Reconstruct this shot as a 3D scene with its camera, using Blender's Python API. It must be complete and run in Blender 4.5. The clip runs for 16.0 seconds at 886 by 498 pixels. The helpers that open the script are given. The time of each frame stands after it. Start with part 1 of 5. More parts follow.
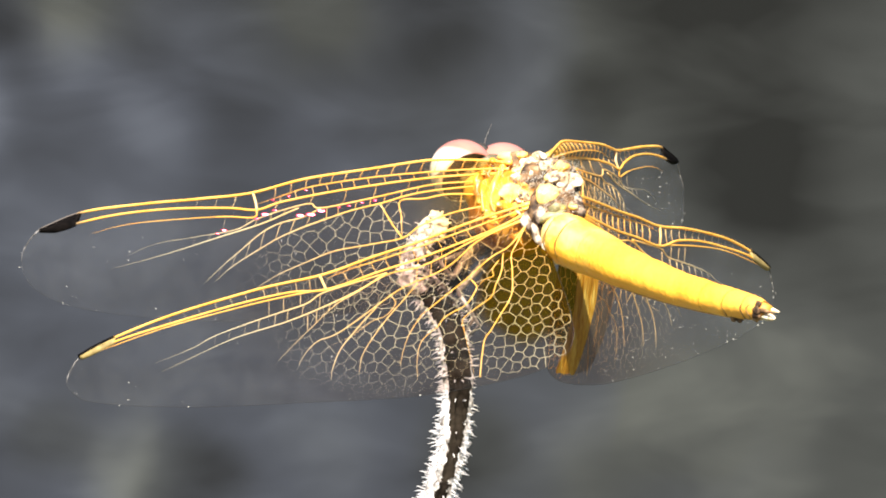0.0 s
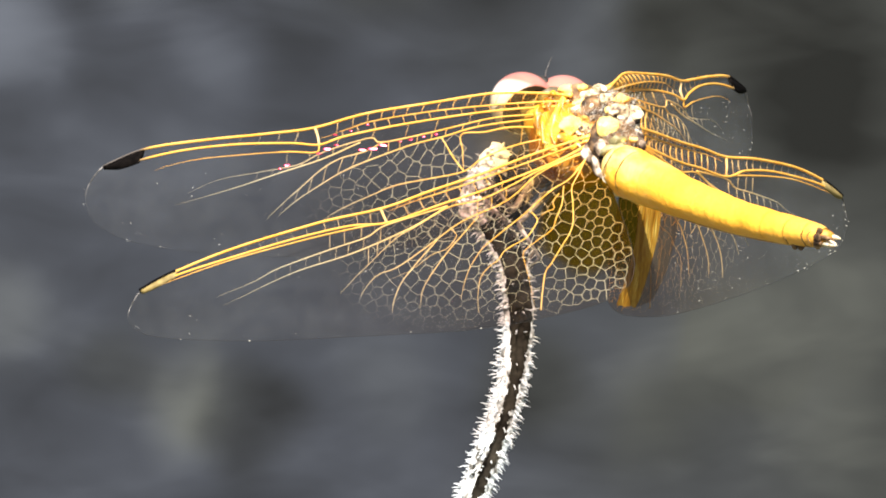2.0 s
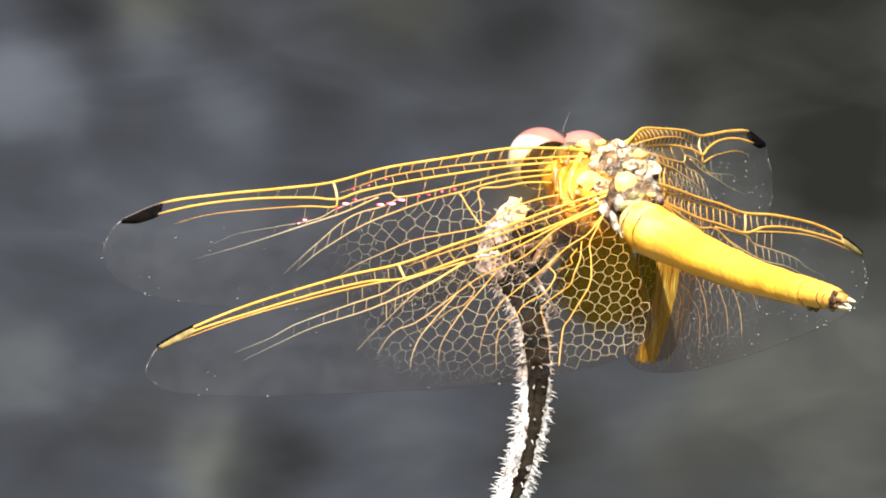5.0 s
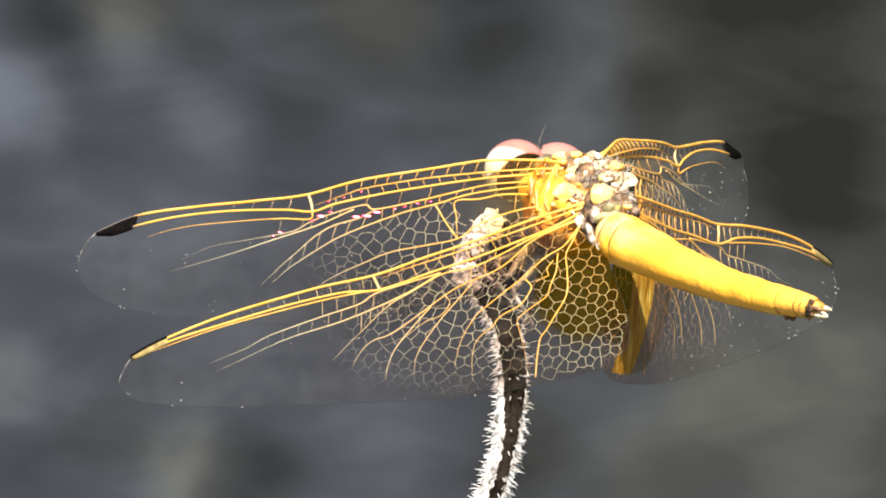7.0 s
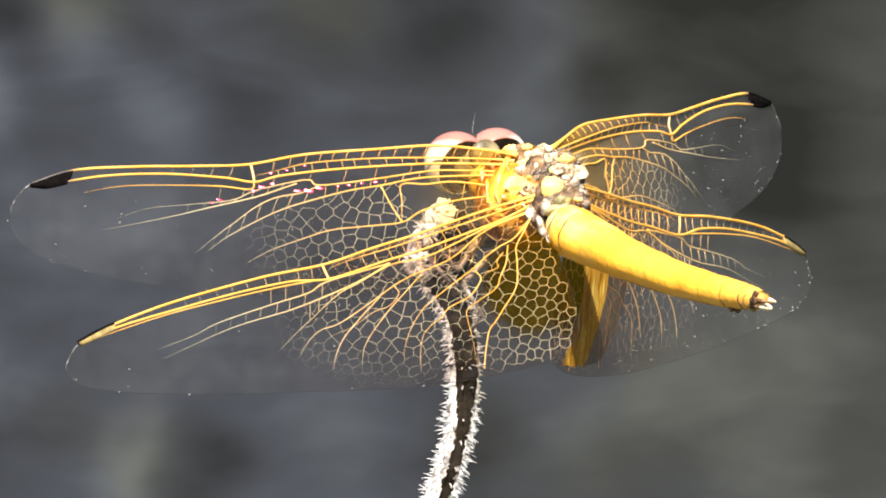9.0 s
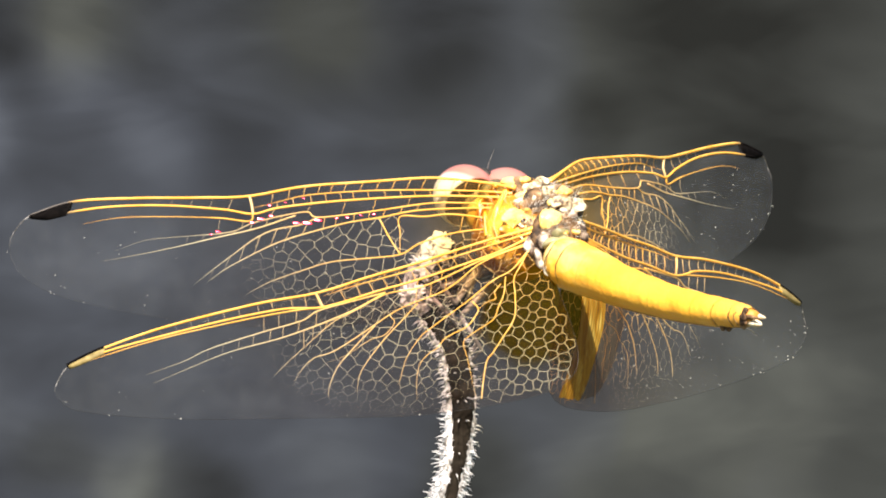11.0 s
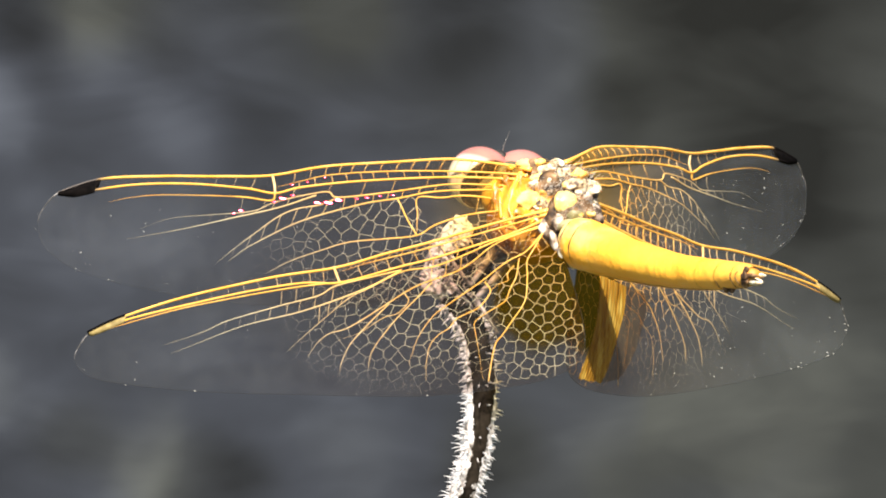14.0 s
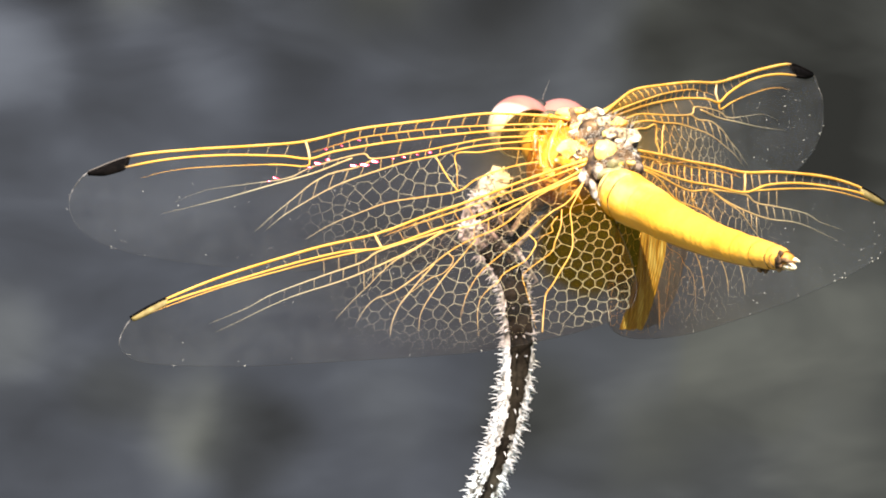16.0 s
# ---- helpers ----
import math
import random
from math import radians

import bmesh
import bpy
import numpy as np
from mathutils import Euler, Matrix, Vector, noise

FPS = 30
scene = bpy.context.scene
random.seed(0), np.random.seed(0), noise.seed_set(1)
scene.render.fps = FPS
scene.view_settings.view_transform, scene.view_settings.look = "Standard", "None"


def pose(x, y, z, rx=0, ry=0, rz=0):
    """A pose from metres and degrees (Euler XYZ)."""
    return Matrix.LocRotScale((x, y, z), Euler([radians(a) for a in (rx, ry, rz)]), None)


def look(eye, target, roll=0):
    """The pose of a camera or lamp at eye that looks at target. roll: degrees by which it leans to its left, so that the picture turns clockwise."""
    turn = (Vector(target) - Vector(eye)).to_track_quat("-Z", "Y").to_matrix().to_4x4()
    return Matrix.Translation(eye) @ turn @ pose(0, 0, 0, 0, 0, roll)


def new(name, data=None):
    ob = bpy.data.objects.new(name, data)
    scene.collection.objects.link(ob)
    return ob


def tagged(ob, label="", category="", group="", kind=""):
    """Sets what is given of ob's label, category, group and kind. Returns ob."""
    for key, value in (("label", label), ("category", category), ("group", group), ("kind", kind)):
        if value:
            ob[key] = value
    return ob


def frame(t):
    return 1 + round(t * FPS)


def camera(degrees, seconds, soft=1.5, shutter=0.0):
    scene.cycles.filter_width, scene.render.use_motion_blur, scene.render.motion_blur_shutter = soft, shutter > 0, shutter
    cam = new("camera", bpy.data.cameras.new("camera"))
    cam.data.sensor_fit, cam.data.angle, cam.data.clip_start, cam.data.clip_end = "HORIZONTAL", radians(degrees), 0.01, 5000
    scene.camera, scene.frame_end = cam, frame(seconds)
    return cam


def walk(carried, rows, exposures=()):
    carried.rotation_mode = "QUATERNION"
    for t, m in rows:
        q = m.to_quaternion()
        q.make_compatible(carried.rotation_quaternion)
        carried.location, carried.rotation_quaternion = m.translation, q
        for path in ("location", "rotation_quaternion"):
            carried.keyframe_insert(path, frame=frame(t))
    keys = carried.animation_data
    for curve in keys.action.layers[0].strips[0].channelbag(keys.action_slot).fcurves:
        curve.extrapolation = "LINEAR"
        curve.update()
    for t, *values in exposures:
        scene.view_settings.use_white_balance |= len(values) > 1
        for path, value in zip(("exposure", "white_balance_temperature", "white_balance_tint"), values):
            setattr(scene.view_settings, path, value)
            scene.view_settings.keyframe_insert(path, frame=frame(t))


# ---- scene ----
MM = 0.001
REACH = 1500.0            # camera to perch, mm
TILT = 6.0                # the camera looks down by this many degrees
PERCH = Vector((0, 0, 0.9))
VIEW = Matrix.Translation(PERCH) @ pose(0, 0, 0, -TILT)   # perch frame: x right, y away, z up
EYE = VIEW @ Vector((-8.21 * MM, -REACH * MM, -2.91 * MM))

cam = camera(1.815, 16.0, soft=1.95)


def aim(x, z):
    """Camera pose that aims x, z millimetres off the rest point in the perch plane."""
    return look(EYE, VIEW @ Vector(((-8.21 + x) * MM, 0, (-2.91 + z) * MM)))


walk(cam, [
    (0, aim(2.95, 0.12)),
    (0.5, aim(1.95, 0.49)),
    (1, aim(2.09, -0.02)),
    (1.5, aim(0.84, -1.69)),
    (2, aim(-0.32, -3.55)),
    (2.5, aim(0.19, -3.09)),
    (3, aim(1.72, -1.39)),
    (3.5, aim(1.60, -1.67)),
    (4, aim(0.05, -2.04)),
    (4.5, aim(-1.37, -1.18)),
    (7, aim(-0.00, 0.00)),
    (7.5, aim(0.51, -1.53)),
    (8, aim(2.00, -1.32)),
    (8.5, aim(2.55, -0.53)),
    (10.8, aim(2.59, -0.79)),
    (11, aim(2.78, 1.21)),
    (11.5, aim(2.17, 1.44)),
    (12, aim(1.34, 2.41)),
    (12.5, aim(0.36, 2.18)),
    (13, aim(0.55, 3.25)),
    (13.5, aim(0.27, 2.27)),
    (14, aim(1.66, 0.37)),
    (14.5, aim(1.34, -0.79)),
    (15, aim(0.97, -1.35)),
    (15.3, aim(0.45, -1.90)),
    (15.4, aim(0.10, -1.73)),
    (15.5, aim(0.13, -1.73)),
    (15.6, aim(0.13, -2.55)),
    (15.8, aim(-0.36, -2.67)),
    (16, aim(-0.34, -2.26)),
], exposures=[(0, 1.37), (0.5, 1.29), (1.5, 1.19), (4.0, 1.15), (8.5, 1.15), (11.0, 1.06), (14.0, 1.05), (15.3, 1.12), (16.0, 1.19)])

# ---- world and sun ----
SUN_TO = Vector((0.0, -0.63, 0.77)).normalized()
world = bpy.data.worlds.new("world")
scene.world = world
world.use_nodes = True
wn = world.node_tree
sky = wn.nodes.new("ShaderNodeTexSky")
sky.sky_type, sky.sun_disc = "NISHITA", False
sky.sun_elevation = math.asin(SUN_TO.z)
sky.sun_rotation = math.atan2(SUN_TO.x, SUN_TO.y)
wn.links.new(sky.outputs[0], wn.nodes["Background"].inputs[0])
wn.nodes["Background"].inputs[1].default_value = 0.07
sun = new("sun", bpy.data.lights.new("sun", "SUN"))
sun.data.energy, sun.data.angle, sun.data.color = 6.1, radians(0.6), (1.0, 0.945, 0.85)
sun.matrix_world = look(SUN_TO * 5, (0, 0, 0))


# ---- materials ----
class Mat:
    """A principled material with a few noise helpers."""

    def __init__(self, name, color=(0.5, 0.5, 0.5), rough=0.5, metal=0.0, spec=0.5):
        self.m = bpy.data.materials.new(name)
        self.m.use_nodes = True
        self.t = self.m.node_tree
        self.b = self.t.nodes["Principled BSDF"]
        self.b.inputs["Base Color"].default_value = (*color, 1)
        self.b.inputs["Roughness"].default_value = rough
        self.b.inputs["Metallic"].default_value = metal
        self.b.inputs["Specular IOR Level"].default_value = spec

    def node(self, kind, **values):
        n = self.t.nodes.new(kind)
        for k, v in values.items():
            n.inputs[k].default_value = v
        return n

    def link(self, a, b):
        self.t.links.new(a, b)

    def coords(self, scale=(1, 1, 1), turn=(0, 0, 0)):
        c = self.node("ShaderNodeTexCoord")
        m = self.node("ShaderNodeMapping", Scale=scale, Rotation=turn)
        self.link(c.outputs["Object"], m.inputs[0])
        return m.outputs[0]

    def noise(self, scale, detail=3, vec=None, rough=0.5):
        n = self.node("ShaderNodeTexNoise", Scale=scale, Detail=detail, Roughness=rough)
        self.link(vec if vec else self.coords(), n.inputs["Vector"])
        return n.outputs["Fac"]

    def ramp(self, fac, stops):
        r = self.node("ShaderNodeValToRGB")
        e = r.color_ramp.elements
        while len(e) < len(stops):
            e.new(0.5)
        for el, (p, c) in zip(e, stops):
            el.position, el.color = p, (*c, 1)
        self.link(fac, r.inputs[0])
        return r.outputs[0]

    def along(self, axis):
        c = self.node("ShaderNodeTexCoord")
        s = self.node("ShaderNodeSeparateXYZ")
        self.link(c.outputs["Object"], s.inputs[0])
        return s.outputs[axis]

    def span(self, value, lo, hi):
        r = self.node("ShaderNodeMapRange")
        r.inputs["From Min"].default_value, r.inputs["From Max"].default_value = lo, hi
        self.link(value, r.inputs["Value"])
        return r.outputs[0]

    def mix(self, fac, a, b):
        x = self.node("ShaderNodeMix")
        x.data_type = "RGBA"
        if isinstance(fac, float):
            x.inputs[0].default_value = fac
        else:
            self.link(fac, x.inputs[0])
        for s, v in ((x.inputs[6], a), (x.inputs[7], b)):
            if isinstance(v, tuple):
                s.default_value = (*v, 1)
            else:
                self.link(v, s)
        return x.outputs[2]

    def color(self, c):
        self.link(c, self.b.inputs["Base Color"])
        return self

    def bump(self, fac, height, strength=0.6):
        b = self.node("ShaderNodeBump", Strength=strength, Distance=height)
        self.link(fac, b.inputs["Height"])
        self.link(b.outputs[0], self.b.inputs["Normal"])
        return self


def vein_material(name, lo, hi, slope=0.0, straw=None, tip=(0.11, 0.09, 0.075)):
    """Golden chitin that turns brown outwards (x runs along the span, y along the chord)."""
    m = Mat(name, rough=0.35)
    out = m.node("ShaderNodeMath")
    out.operation = "MULTIPLY_ADD"
    out.inputs[1].default_value = slope
    m.link(m.along("Y"), out.inputs[0])
    m.link(m.along("X"), out.inputs[2])
    gold = m.ramp(m.noise(900), [(0.3, (0.86, 0.39, 0.04)), (0.7, (0.97, 0.54, 0.11))])
    if straw:
        gold = m.mix(m.span(out.outputs[0], straw[0] * MM, straw[1] * MM), gold, (0.60, 0.50, 0.31))
    tone = m.mix(m.span(out.outputs[0], lo * MM, hi * MM), gold, tip)
    m.color(tone)
    glow = m.node("ShaderNodeBsdfTranslucent")
    m.link(tone, glow.inputs["Color"])
    both = m.node("ShaderNodeMixShader", Fac=0.10)
    m.link(m.b.outputs[0], both.inputs[1])
    m.link(glow.outputs[0], both.inputs[2])
    m.link(both.outputs[0], m.t.nodes["Material Output"].inputs["Surface"])
    return m.m


GOLD_VEIN = vein_material("golden_vein", 24.4, 25.4)
FADING_VEIN = vein_material("fading_vein", 18.0, 25.0, 0.6, (8.0, 19.0), (0.22, 0.18, 0.12))
CROSS_VEIN = vein_material("cross_vein", 15.0, 21.0, 1.2, (1.0, 9.0), (0.17, 0.15, 0.13))
# right wings' net: gold carried further out to copy its different lighting
BROWN_NET = vein_material("golden_brown_net", 15.0, 20.0, 0.6, (8.0, 14.0))
LADDER_VEIN = vein_material("ladder_vein", 16.0, 21.0, 1.0, (8.0, 20.0))
MARGIN_VEIN = vein_material("margin_vein", -5.0, -2.0, tip=(0.02, 0.018, 0.016))


def membrane_material(name, amber, sun_haze=0.0):
    """Clear wing skin with a faint sheen; the hindwing is stained amber at its root. The last argument paints in sunlit
    haze.
    """
    m = Mat(name)
    out = m.t.nodes["Material Output"]
    skin_tone = m.mix(m.span(m.along("X"), 8 * MM, 20 * MM), (0.80, 0.71, 0.67), (0.95, 0.945, 0.94))
    clear = m.node("ShaderNodeBsdfTransparent")
    through_skin, off_skin = m.node("ShaderNodeBsdfTranslucent"), m.node("ShaderNodeBsdfDiffuse")
    skin = m.node("ShaderNodeMixShader", Fac=0.20 + 3 * sun_haze)
    m.link(through_skin.outputs[0], skin.inputs[1])
    m.link(off_skin.outputs[0], skin.inputs[2])
    gloss = m.node("ShaderNodeBsdfGlossy", Roughness=0.45)
    first, second = m.node("ShaderNodeMixShader"), m.node("ShaderNodeMixShader")
    gloss.inputs["Color"].default_value = (0.85, 0.85, 0.9, 1)
    bump = m.node("ShaderNodeBump", Strength=0.5, Distance=0.1 * MM)
    m.link(m.noise(700, 3), bump.inputs["Height"])
    m.link(bump.outputs[0], gloss.inputs["Normal"])
    if amber:
        c = m.node("ShaderNodeTexCoord")
        d = m.node("ShaderNodeVectorMath")
        d.operation = "DISTANCE"
        d.inputs[1].default_value = (0.4 * MM, 4.2 * MM, 0)
        m.link(c.outputs["Object"], d.inputs[0])
        wob = m.node("ShaderNodeMath")
        wob.operation = "MULTIPLY_ADD"
        wob.inputs[1].default_value = 1.2 * MM
        m.link(m.noise(500, 2), wob.inputs[0])
        m.link(d.outputs["Value"], wob.inputs[2])
        stain = m.span(wob.outputs[0], 4.2 * MM, 3.4 * MM)
        m.link(m.mix(stain, skin_tone, (0.36, 0.255, 0.02)), clear.inputs["Color"])
        tint = m.mix(stain, (0.6, 0.6, 0.62), (0.70, 0.38, 0.01))
        patchy = m.node("ShaderNodeMath")
        patchy.operation = "MULTIPLY_ADD"
        patchy.inputs[1].default_value = 0.045
        m.link(stain, patchy.inputs[0])
        m.link(m.span(m.noise(420, 5, None, 0.75), 0.34 - 2 * sun_haze, 5.2), patchy.inputs[2])
        m.link(patchy.outputs[0], first.inputs[0])
    else:
        c = m.node("ShaderNodeTexCoord")
        d = m.node("ShaderNodeVectorMath")
        d.operation = "LENGTH"
        m.link(c.outputs["Object"], d.inputs[0])
        # the root tint reaches further on the right wing as painted sunlit fill
        stain = m.span(d.outputs["Value"], (6.5 + 120 * sun_haze) * MM, 2.0 * MM)
        m.link(m.mix(stain, skin_tone, (0.80, 0.62, 0.22)), clear.inputs["Color"])
        tint = m.mix(stain, (0.6, 0.6, 0.62), (0.80, 0.45, 0.08))
        thick = m.node("ShaderNodeMath")
        thick.operation = "MULTIPLY_ADD"
        thick.inputs[1].default_value = 0.10 + 2.0 * sun_haze
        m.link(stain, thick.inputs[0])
        m.link(m.span(m.noise(420, 5, None, 0.75), 0.34 - 2 * sun_haze, 4.8), thick.inputs[2])
        m.link(thick.outputs[0], first.inputs[0])
    m.link(tint, through_skin.inputs["Color"])
    m.link(tint, off_skin.inputs["Color"])
    m.link(clear.outputs[0], first.inputs[1])
    m.link(skin.outputs[0], first.inputs[2])
    m.link(m.span(m.noise(1400, 4), 0.2, 300.0), second.inputs[0])
    m.link(first.outputs[0], second.inputs[1])
    m.link(gloss.outputs[0], second.inputs[2])
    m.link(second.outputs[0], out.inputs["Surface"])
    return m.m


CLEAR_SKIN = membrane_material("clear_wing_skin", False)
AMBER_SKIN = membrane_material("amber_wing_skin", True)
# right wings: the sun's haze on their pleats is put into the colour
SUNLIT_SKIN = membrane_material("sunlit_wing_skin", False, 0.075)
SUNLIT_AMBER_SKIN = membrane_material("sunlit_amber_wing_skin", True, 0.045)

# pink sun glint put into a metal's colour
PINK_GLINT = Mat("pink_glint_metal", (1.0, 0.07, 0.13), 0.20, 1.0).m
m = Mat("amber_fold", rough=0.5)
n1 = m.noise(1500, 4, m.coords((2.4, 0.22, 1)))
m.color(m.ramp(n1, [(0.36, (0.20, 0.08, 0.004)), (0.52, (0.55, 0.27, 0.02)), (0.68, (0.85, 0.58, 0.12))]))
glow = m.node("ShaderNodeBsdfTranslucent", Color=(0.70, 0.33, 0.02, 1))
half = m.node("ShaderNodeMixShader", Fac=0.4)
clear = m.node("ShaderNodeBsdfTransparent", Color=(0.75, 0.52, 0.05, 1))
veil = m.node("ShaderNodeMixShader", Fac=0.40)
m.link(m.b.outputs[0], half.inputs[1])
m.link(glow.outputs[0], half.inputs[2])
m.link(half.outputs[0], veil.inputs[1])
m.link(clear.outputs[0], veil.inputs[2])
m.link(veil.outputs[0], m.t.nodes["Material Output"].inputs["Surface"])
AMBER_FOLD = m.bump(n1, 0.05 * MM).m
m = Mat("brown_pleat", (0.30, 0.19, 0.10), 0.6)
streak = m.noise(1200, 3, m.coords((2.2, 0.25, 1)))
m.color(m.ramp(streak, [(0.4, (0.20, 0.12, 0.06)), (0.65, (0.46, 0.34, 0.20))]))
clear = m.node("ShaderNodeBsdfTransparent", Color=(0.66, 0.58, 0.50, 1))
veil = m.node("ShaderNodeMixShader", Fac=0.90)
m.link(m.b.outputs[0], veil.inputs[1])
m.link(clear.outputs[0], veil.inputs[2])
m.link(veil.outputs[0], m.t.nodes["Material Output"].inputs["Surface"])
BROWN_PLEAT = m.m
m = Mat("tip_vein", rough=0.4)
TIP_VEIN = m.color(m.ramp(m.noise(3000), [(0.45, (0.05, 0.045, 0.04)), (0.65, (0.22, 0.20, 0.19))])).m
m = Mat("dark_stigma", rough=0.8, spec=0.03)
BLACK_STIGMA = m.color(m.ramp(m.noise(2500), [(0.35, (0.0015, 0.0012, 0.0012)), (0.7, (0.006, 0.0045, 0.004))])).m
m = Mat("tan_stigma", rough=0.6, spec=0.2)
TAN_STIGMA = m.color(m.ramp(m.noise(2500), [(0.35, (0.16, 0.115, 0.04)), (0.7, (0.29, 0.215, 0.08))])).m

m = Mat("abdomen_cuticle", rough=0.48, spec=0.5)
n1, n2 = m.noise(350, 4), m.noise(1500, 5, m.coords((1.6, 0.7, 0.7)), 0.65)
gold = m.mix(n2, m.ramp(n1, [(0.3, (0.94, 0.37, 0.018)), (0.7, (0.98, 0.51, 0.06))]), (0.97, 0.45, 0.03))
blotch = m.ramp(m.noise(620, 4, m.coords((0.7, 1.2, 1.2)), 0.6), [(0.46, (0.0, 0.0, 0.0)), (0.64, (0.6, 0.6, 0.6))])
shade = m.span(m.along("X"), 5.5 * MM, 0.8 * MM)
both = m.node("ShaderNodeMath")
both.operation = "MULTIPLY"
m.link(blotch, both.inputs[0])
m.link(shade, both.inputs[1])
gold = m.mix(both.outputs[0], gold, (0.98, 0.74, 0.34))
m.color(m.mix(m.span(m.along("X"), 15.5 * MM, 20.5 * MM), gold, (0.80, 0.40, 0.07)))
m.b.inputs["Coat Weight"].default_value = 0.15
m.b.inputs["Coat Roughness"].default_value = 0.35
ABDOMEN = m.bump(n2, 0.14 * MM, 0.7).m
m = Mat("joint_skin", rough=0.6)
JOINT = m.color(m.ramp(m.noise(1500), [(0.3, (0.35, 0.13, 0.015)), (0.7, (0.6, 0.28, 0.03))])).m
m = Mat("thorax_amber", rough=0.45)
n1, n2 = m.noise(420, 4), m.noise(1900, 3)
m.color(m.ramp(n1, [(0.36, (0.12, 0.035, 0.004)), (0.48, (0.46, 0.17, 0.008)), (0.60, (0.80, 0.42, 0.03)), (0.75, (0.86, 0.58, 0.14))]))
AMBER = m.bump(n2, 0.05 * MM).m
m = Mat("pale_plate", rough=0.6, spec=0.3)
n1 = m.noise(1700, 5, None, 0.65)
m.color(m.ramp(n1, [(0.40, (0.09, 0.055, 0.035)), (0.48, (0.52, 0.38, 0.22)), (0.60, (0.88, 0.79, 0.60))]))
PALE = m.bump(n1, 0.06 * MM).m
m = Mat("cream_plate", rough=0.6, spec=0.3)
n1 = m.noise(1000, 4)
m.color(m.ramp(n1, [(0.34, (0.50, 0.24, 0.04)), (0.46, (0.80, 0.52, 0.13)), (0.7, (0.86, 0.66, 0.28))]))
CREAM = m.bump(n1, 0.06 * MM).m
m = Mat("gilt_plate", rough=0.4)
n1 = m.noise(700, 4)
m.color(m.ramp(n1, [(0.36, (0.30, 0.11, 0.006)), (0.5, (0.68, 0.35, 0.02)), (0.68, (0.84, 0.54, 0.08))]))
GILT = m.bump(n1, 0.06 * MM).m
m = Mat("olive_plate", rough=0.45)
n1 = m.noise(1000, 3)
m.color(m.ramp(n1, [(0.3, (0.16, 0.14, 0.06)), (0.7, (0.36, 0.31, 0.16))]))
OLIVE = m.bump(n1, 0.05 * MM).m
m = Mat("mottled_plate", rough=0.7, spec=0.2)
n1 = m.noise(1500, 4)
m.color(m.ramp(n1, [(0.40, (0.035, 0.022, 0.016)), (0.52, (0.24, 0.17, 0.12)), (0.66, (0.72, 0.62, 0.50))]))
MOTTLE = m.bump(n1, 0.08 * MM).m
m = Mat("yellow_plate", rough=0.4)
n1 = m.noise(900, 4)
m.color(m.ramp(n1, [(0.3, (0.62, 0.40, 0.10)), (0.7, (0.80, 0.55, 0.18))]))
YELLOW = m.bump(n1, 0.05 * MM).m
m = Mat("dark_plate", rough=0.7, spec=0.2)
n1 = m.noise(1500, 4)
m.color(m.ramp(n1, [(0.4, (0.03, 0.017, 0.010)), (0.58, (0.20, 0.11, 0.05)), (0.8, (0.55, 0.40, 0.24))]))
DARK = m.bump(n1, 0.06 * MM).m
m = Mat("eye_facets", rough=0.3)
n1 = m.noise(6000, 2)
wide = m.node("ShaderNodeMath")
wide.operation = "ABSOLUTE"
m.link(m.along("X"), wide.inputs[0])
crown = m.node("ShaderNodeMath")
crown.operation = "MULTIPLY_ADD"
crown.inputs[1].default_value = -0.5
m.link(wide.outputs[0], crown.inputs[0])
m.link(m.along("Z"), crown.inputs[2])
tilt = m.node("ShaderNodeMath")
tilt.operation = "MULTIPLY_ADD"
tilt.inputs[1].default_value = 0.40
m.link(m.along("Y"), tilt.inputs[0])
m.link(crown.outputs[0], tilt.inputs[2])
fac = m.span(tilt.outputs[0], -0.75 * MM, 0.30 * MM)
m.color(m.mix(fac, (0.90, 0.86, 0.76), m.ramp(m.noise(500), [(0.3, (0.42, 0.14, 0.10)), (0.7, (0.52, 0.21, 0.16))])))
m.b.inputs["Coat Weight"].default_value = 1.0
m.b.inputs["Coat Roughness"].default_value = 0.13
EYE_SKIN = m.bump(n1, 0.01 * MM, 0.3).m
m = Mat("face_cuticle", rough=0.4)
m.color(m.ramp(m.noise(900, 3), [(0.42, (0.020, 0.010, 0.008)), (0.6, (0.07, 0.028, 0.020)), (0.75, (0.34, 0.24, 0.16))]))
FACE = m.m
m = Mat("occiput_cuticle", rough=0.5)
m.color(m.ramp(m.noise(700, 3), [(0.35, (0.05, 0.04, 0.025)), (0.55, (0.25, 0.19, 0.09)), (0.75, (0.45, 0.36, 0.2))]))
OCCIPUT = m.m
m = Mat("nape_cuticle", rough=0.6)
m.color(m.ramp(m.noise(900, 3), [(0.35, (0.015, 0.012, 0.010)), (0.55, (0.045, 0.036, 0.026)), (0.75, (0.14, 0.11, 0.07))]))
NAPE = m.m
m = Mat("leg_cuticle", rough=0.3, spec=0.8)
m.color(m.ramp(m.noise(1200, 3), [(0.4, (0.035, 0.03, 0.028)), (0.65, (0.22, 0.20, 0.19))]))
LEG = m.m
# near legs: their white highlights put into a paler copy of the colour
m = Mat("lit_leg_cuticle", rough=0.35, spec=0.7)
m.color(m.ramp(m.noise(1200, 3), [(0.4, (0.16, 0.14, 0.13)), (0.6, (0.58, 0.55, 0.52))]))
LIT_LEG = m.m
HAIR = Mat("pale_hair", (0.72, 0.68, 0.60), 0.35).m
BRISTLE = Mat("white_bristle", (0.82, 0.84, 0.86), 0.4).m
m = Mat("stalk_bark", rough=0.6)
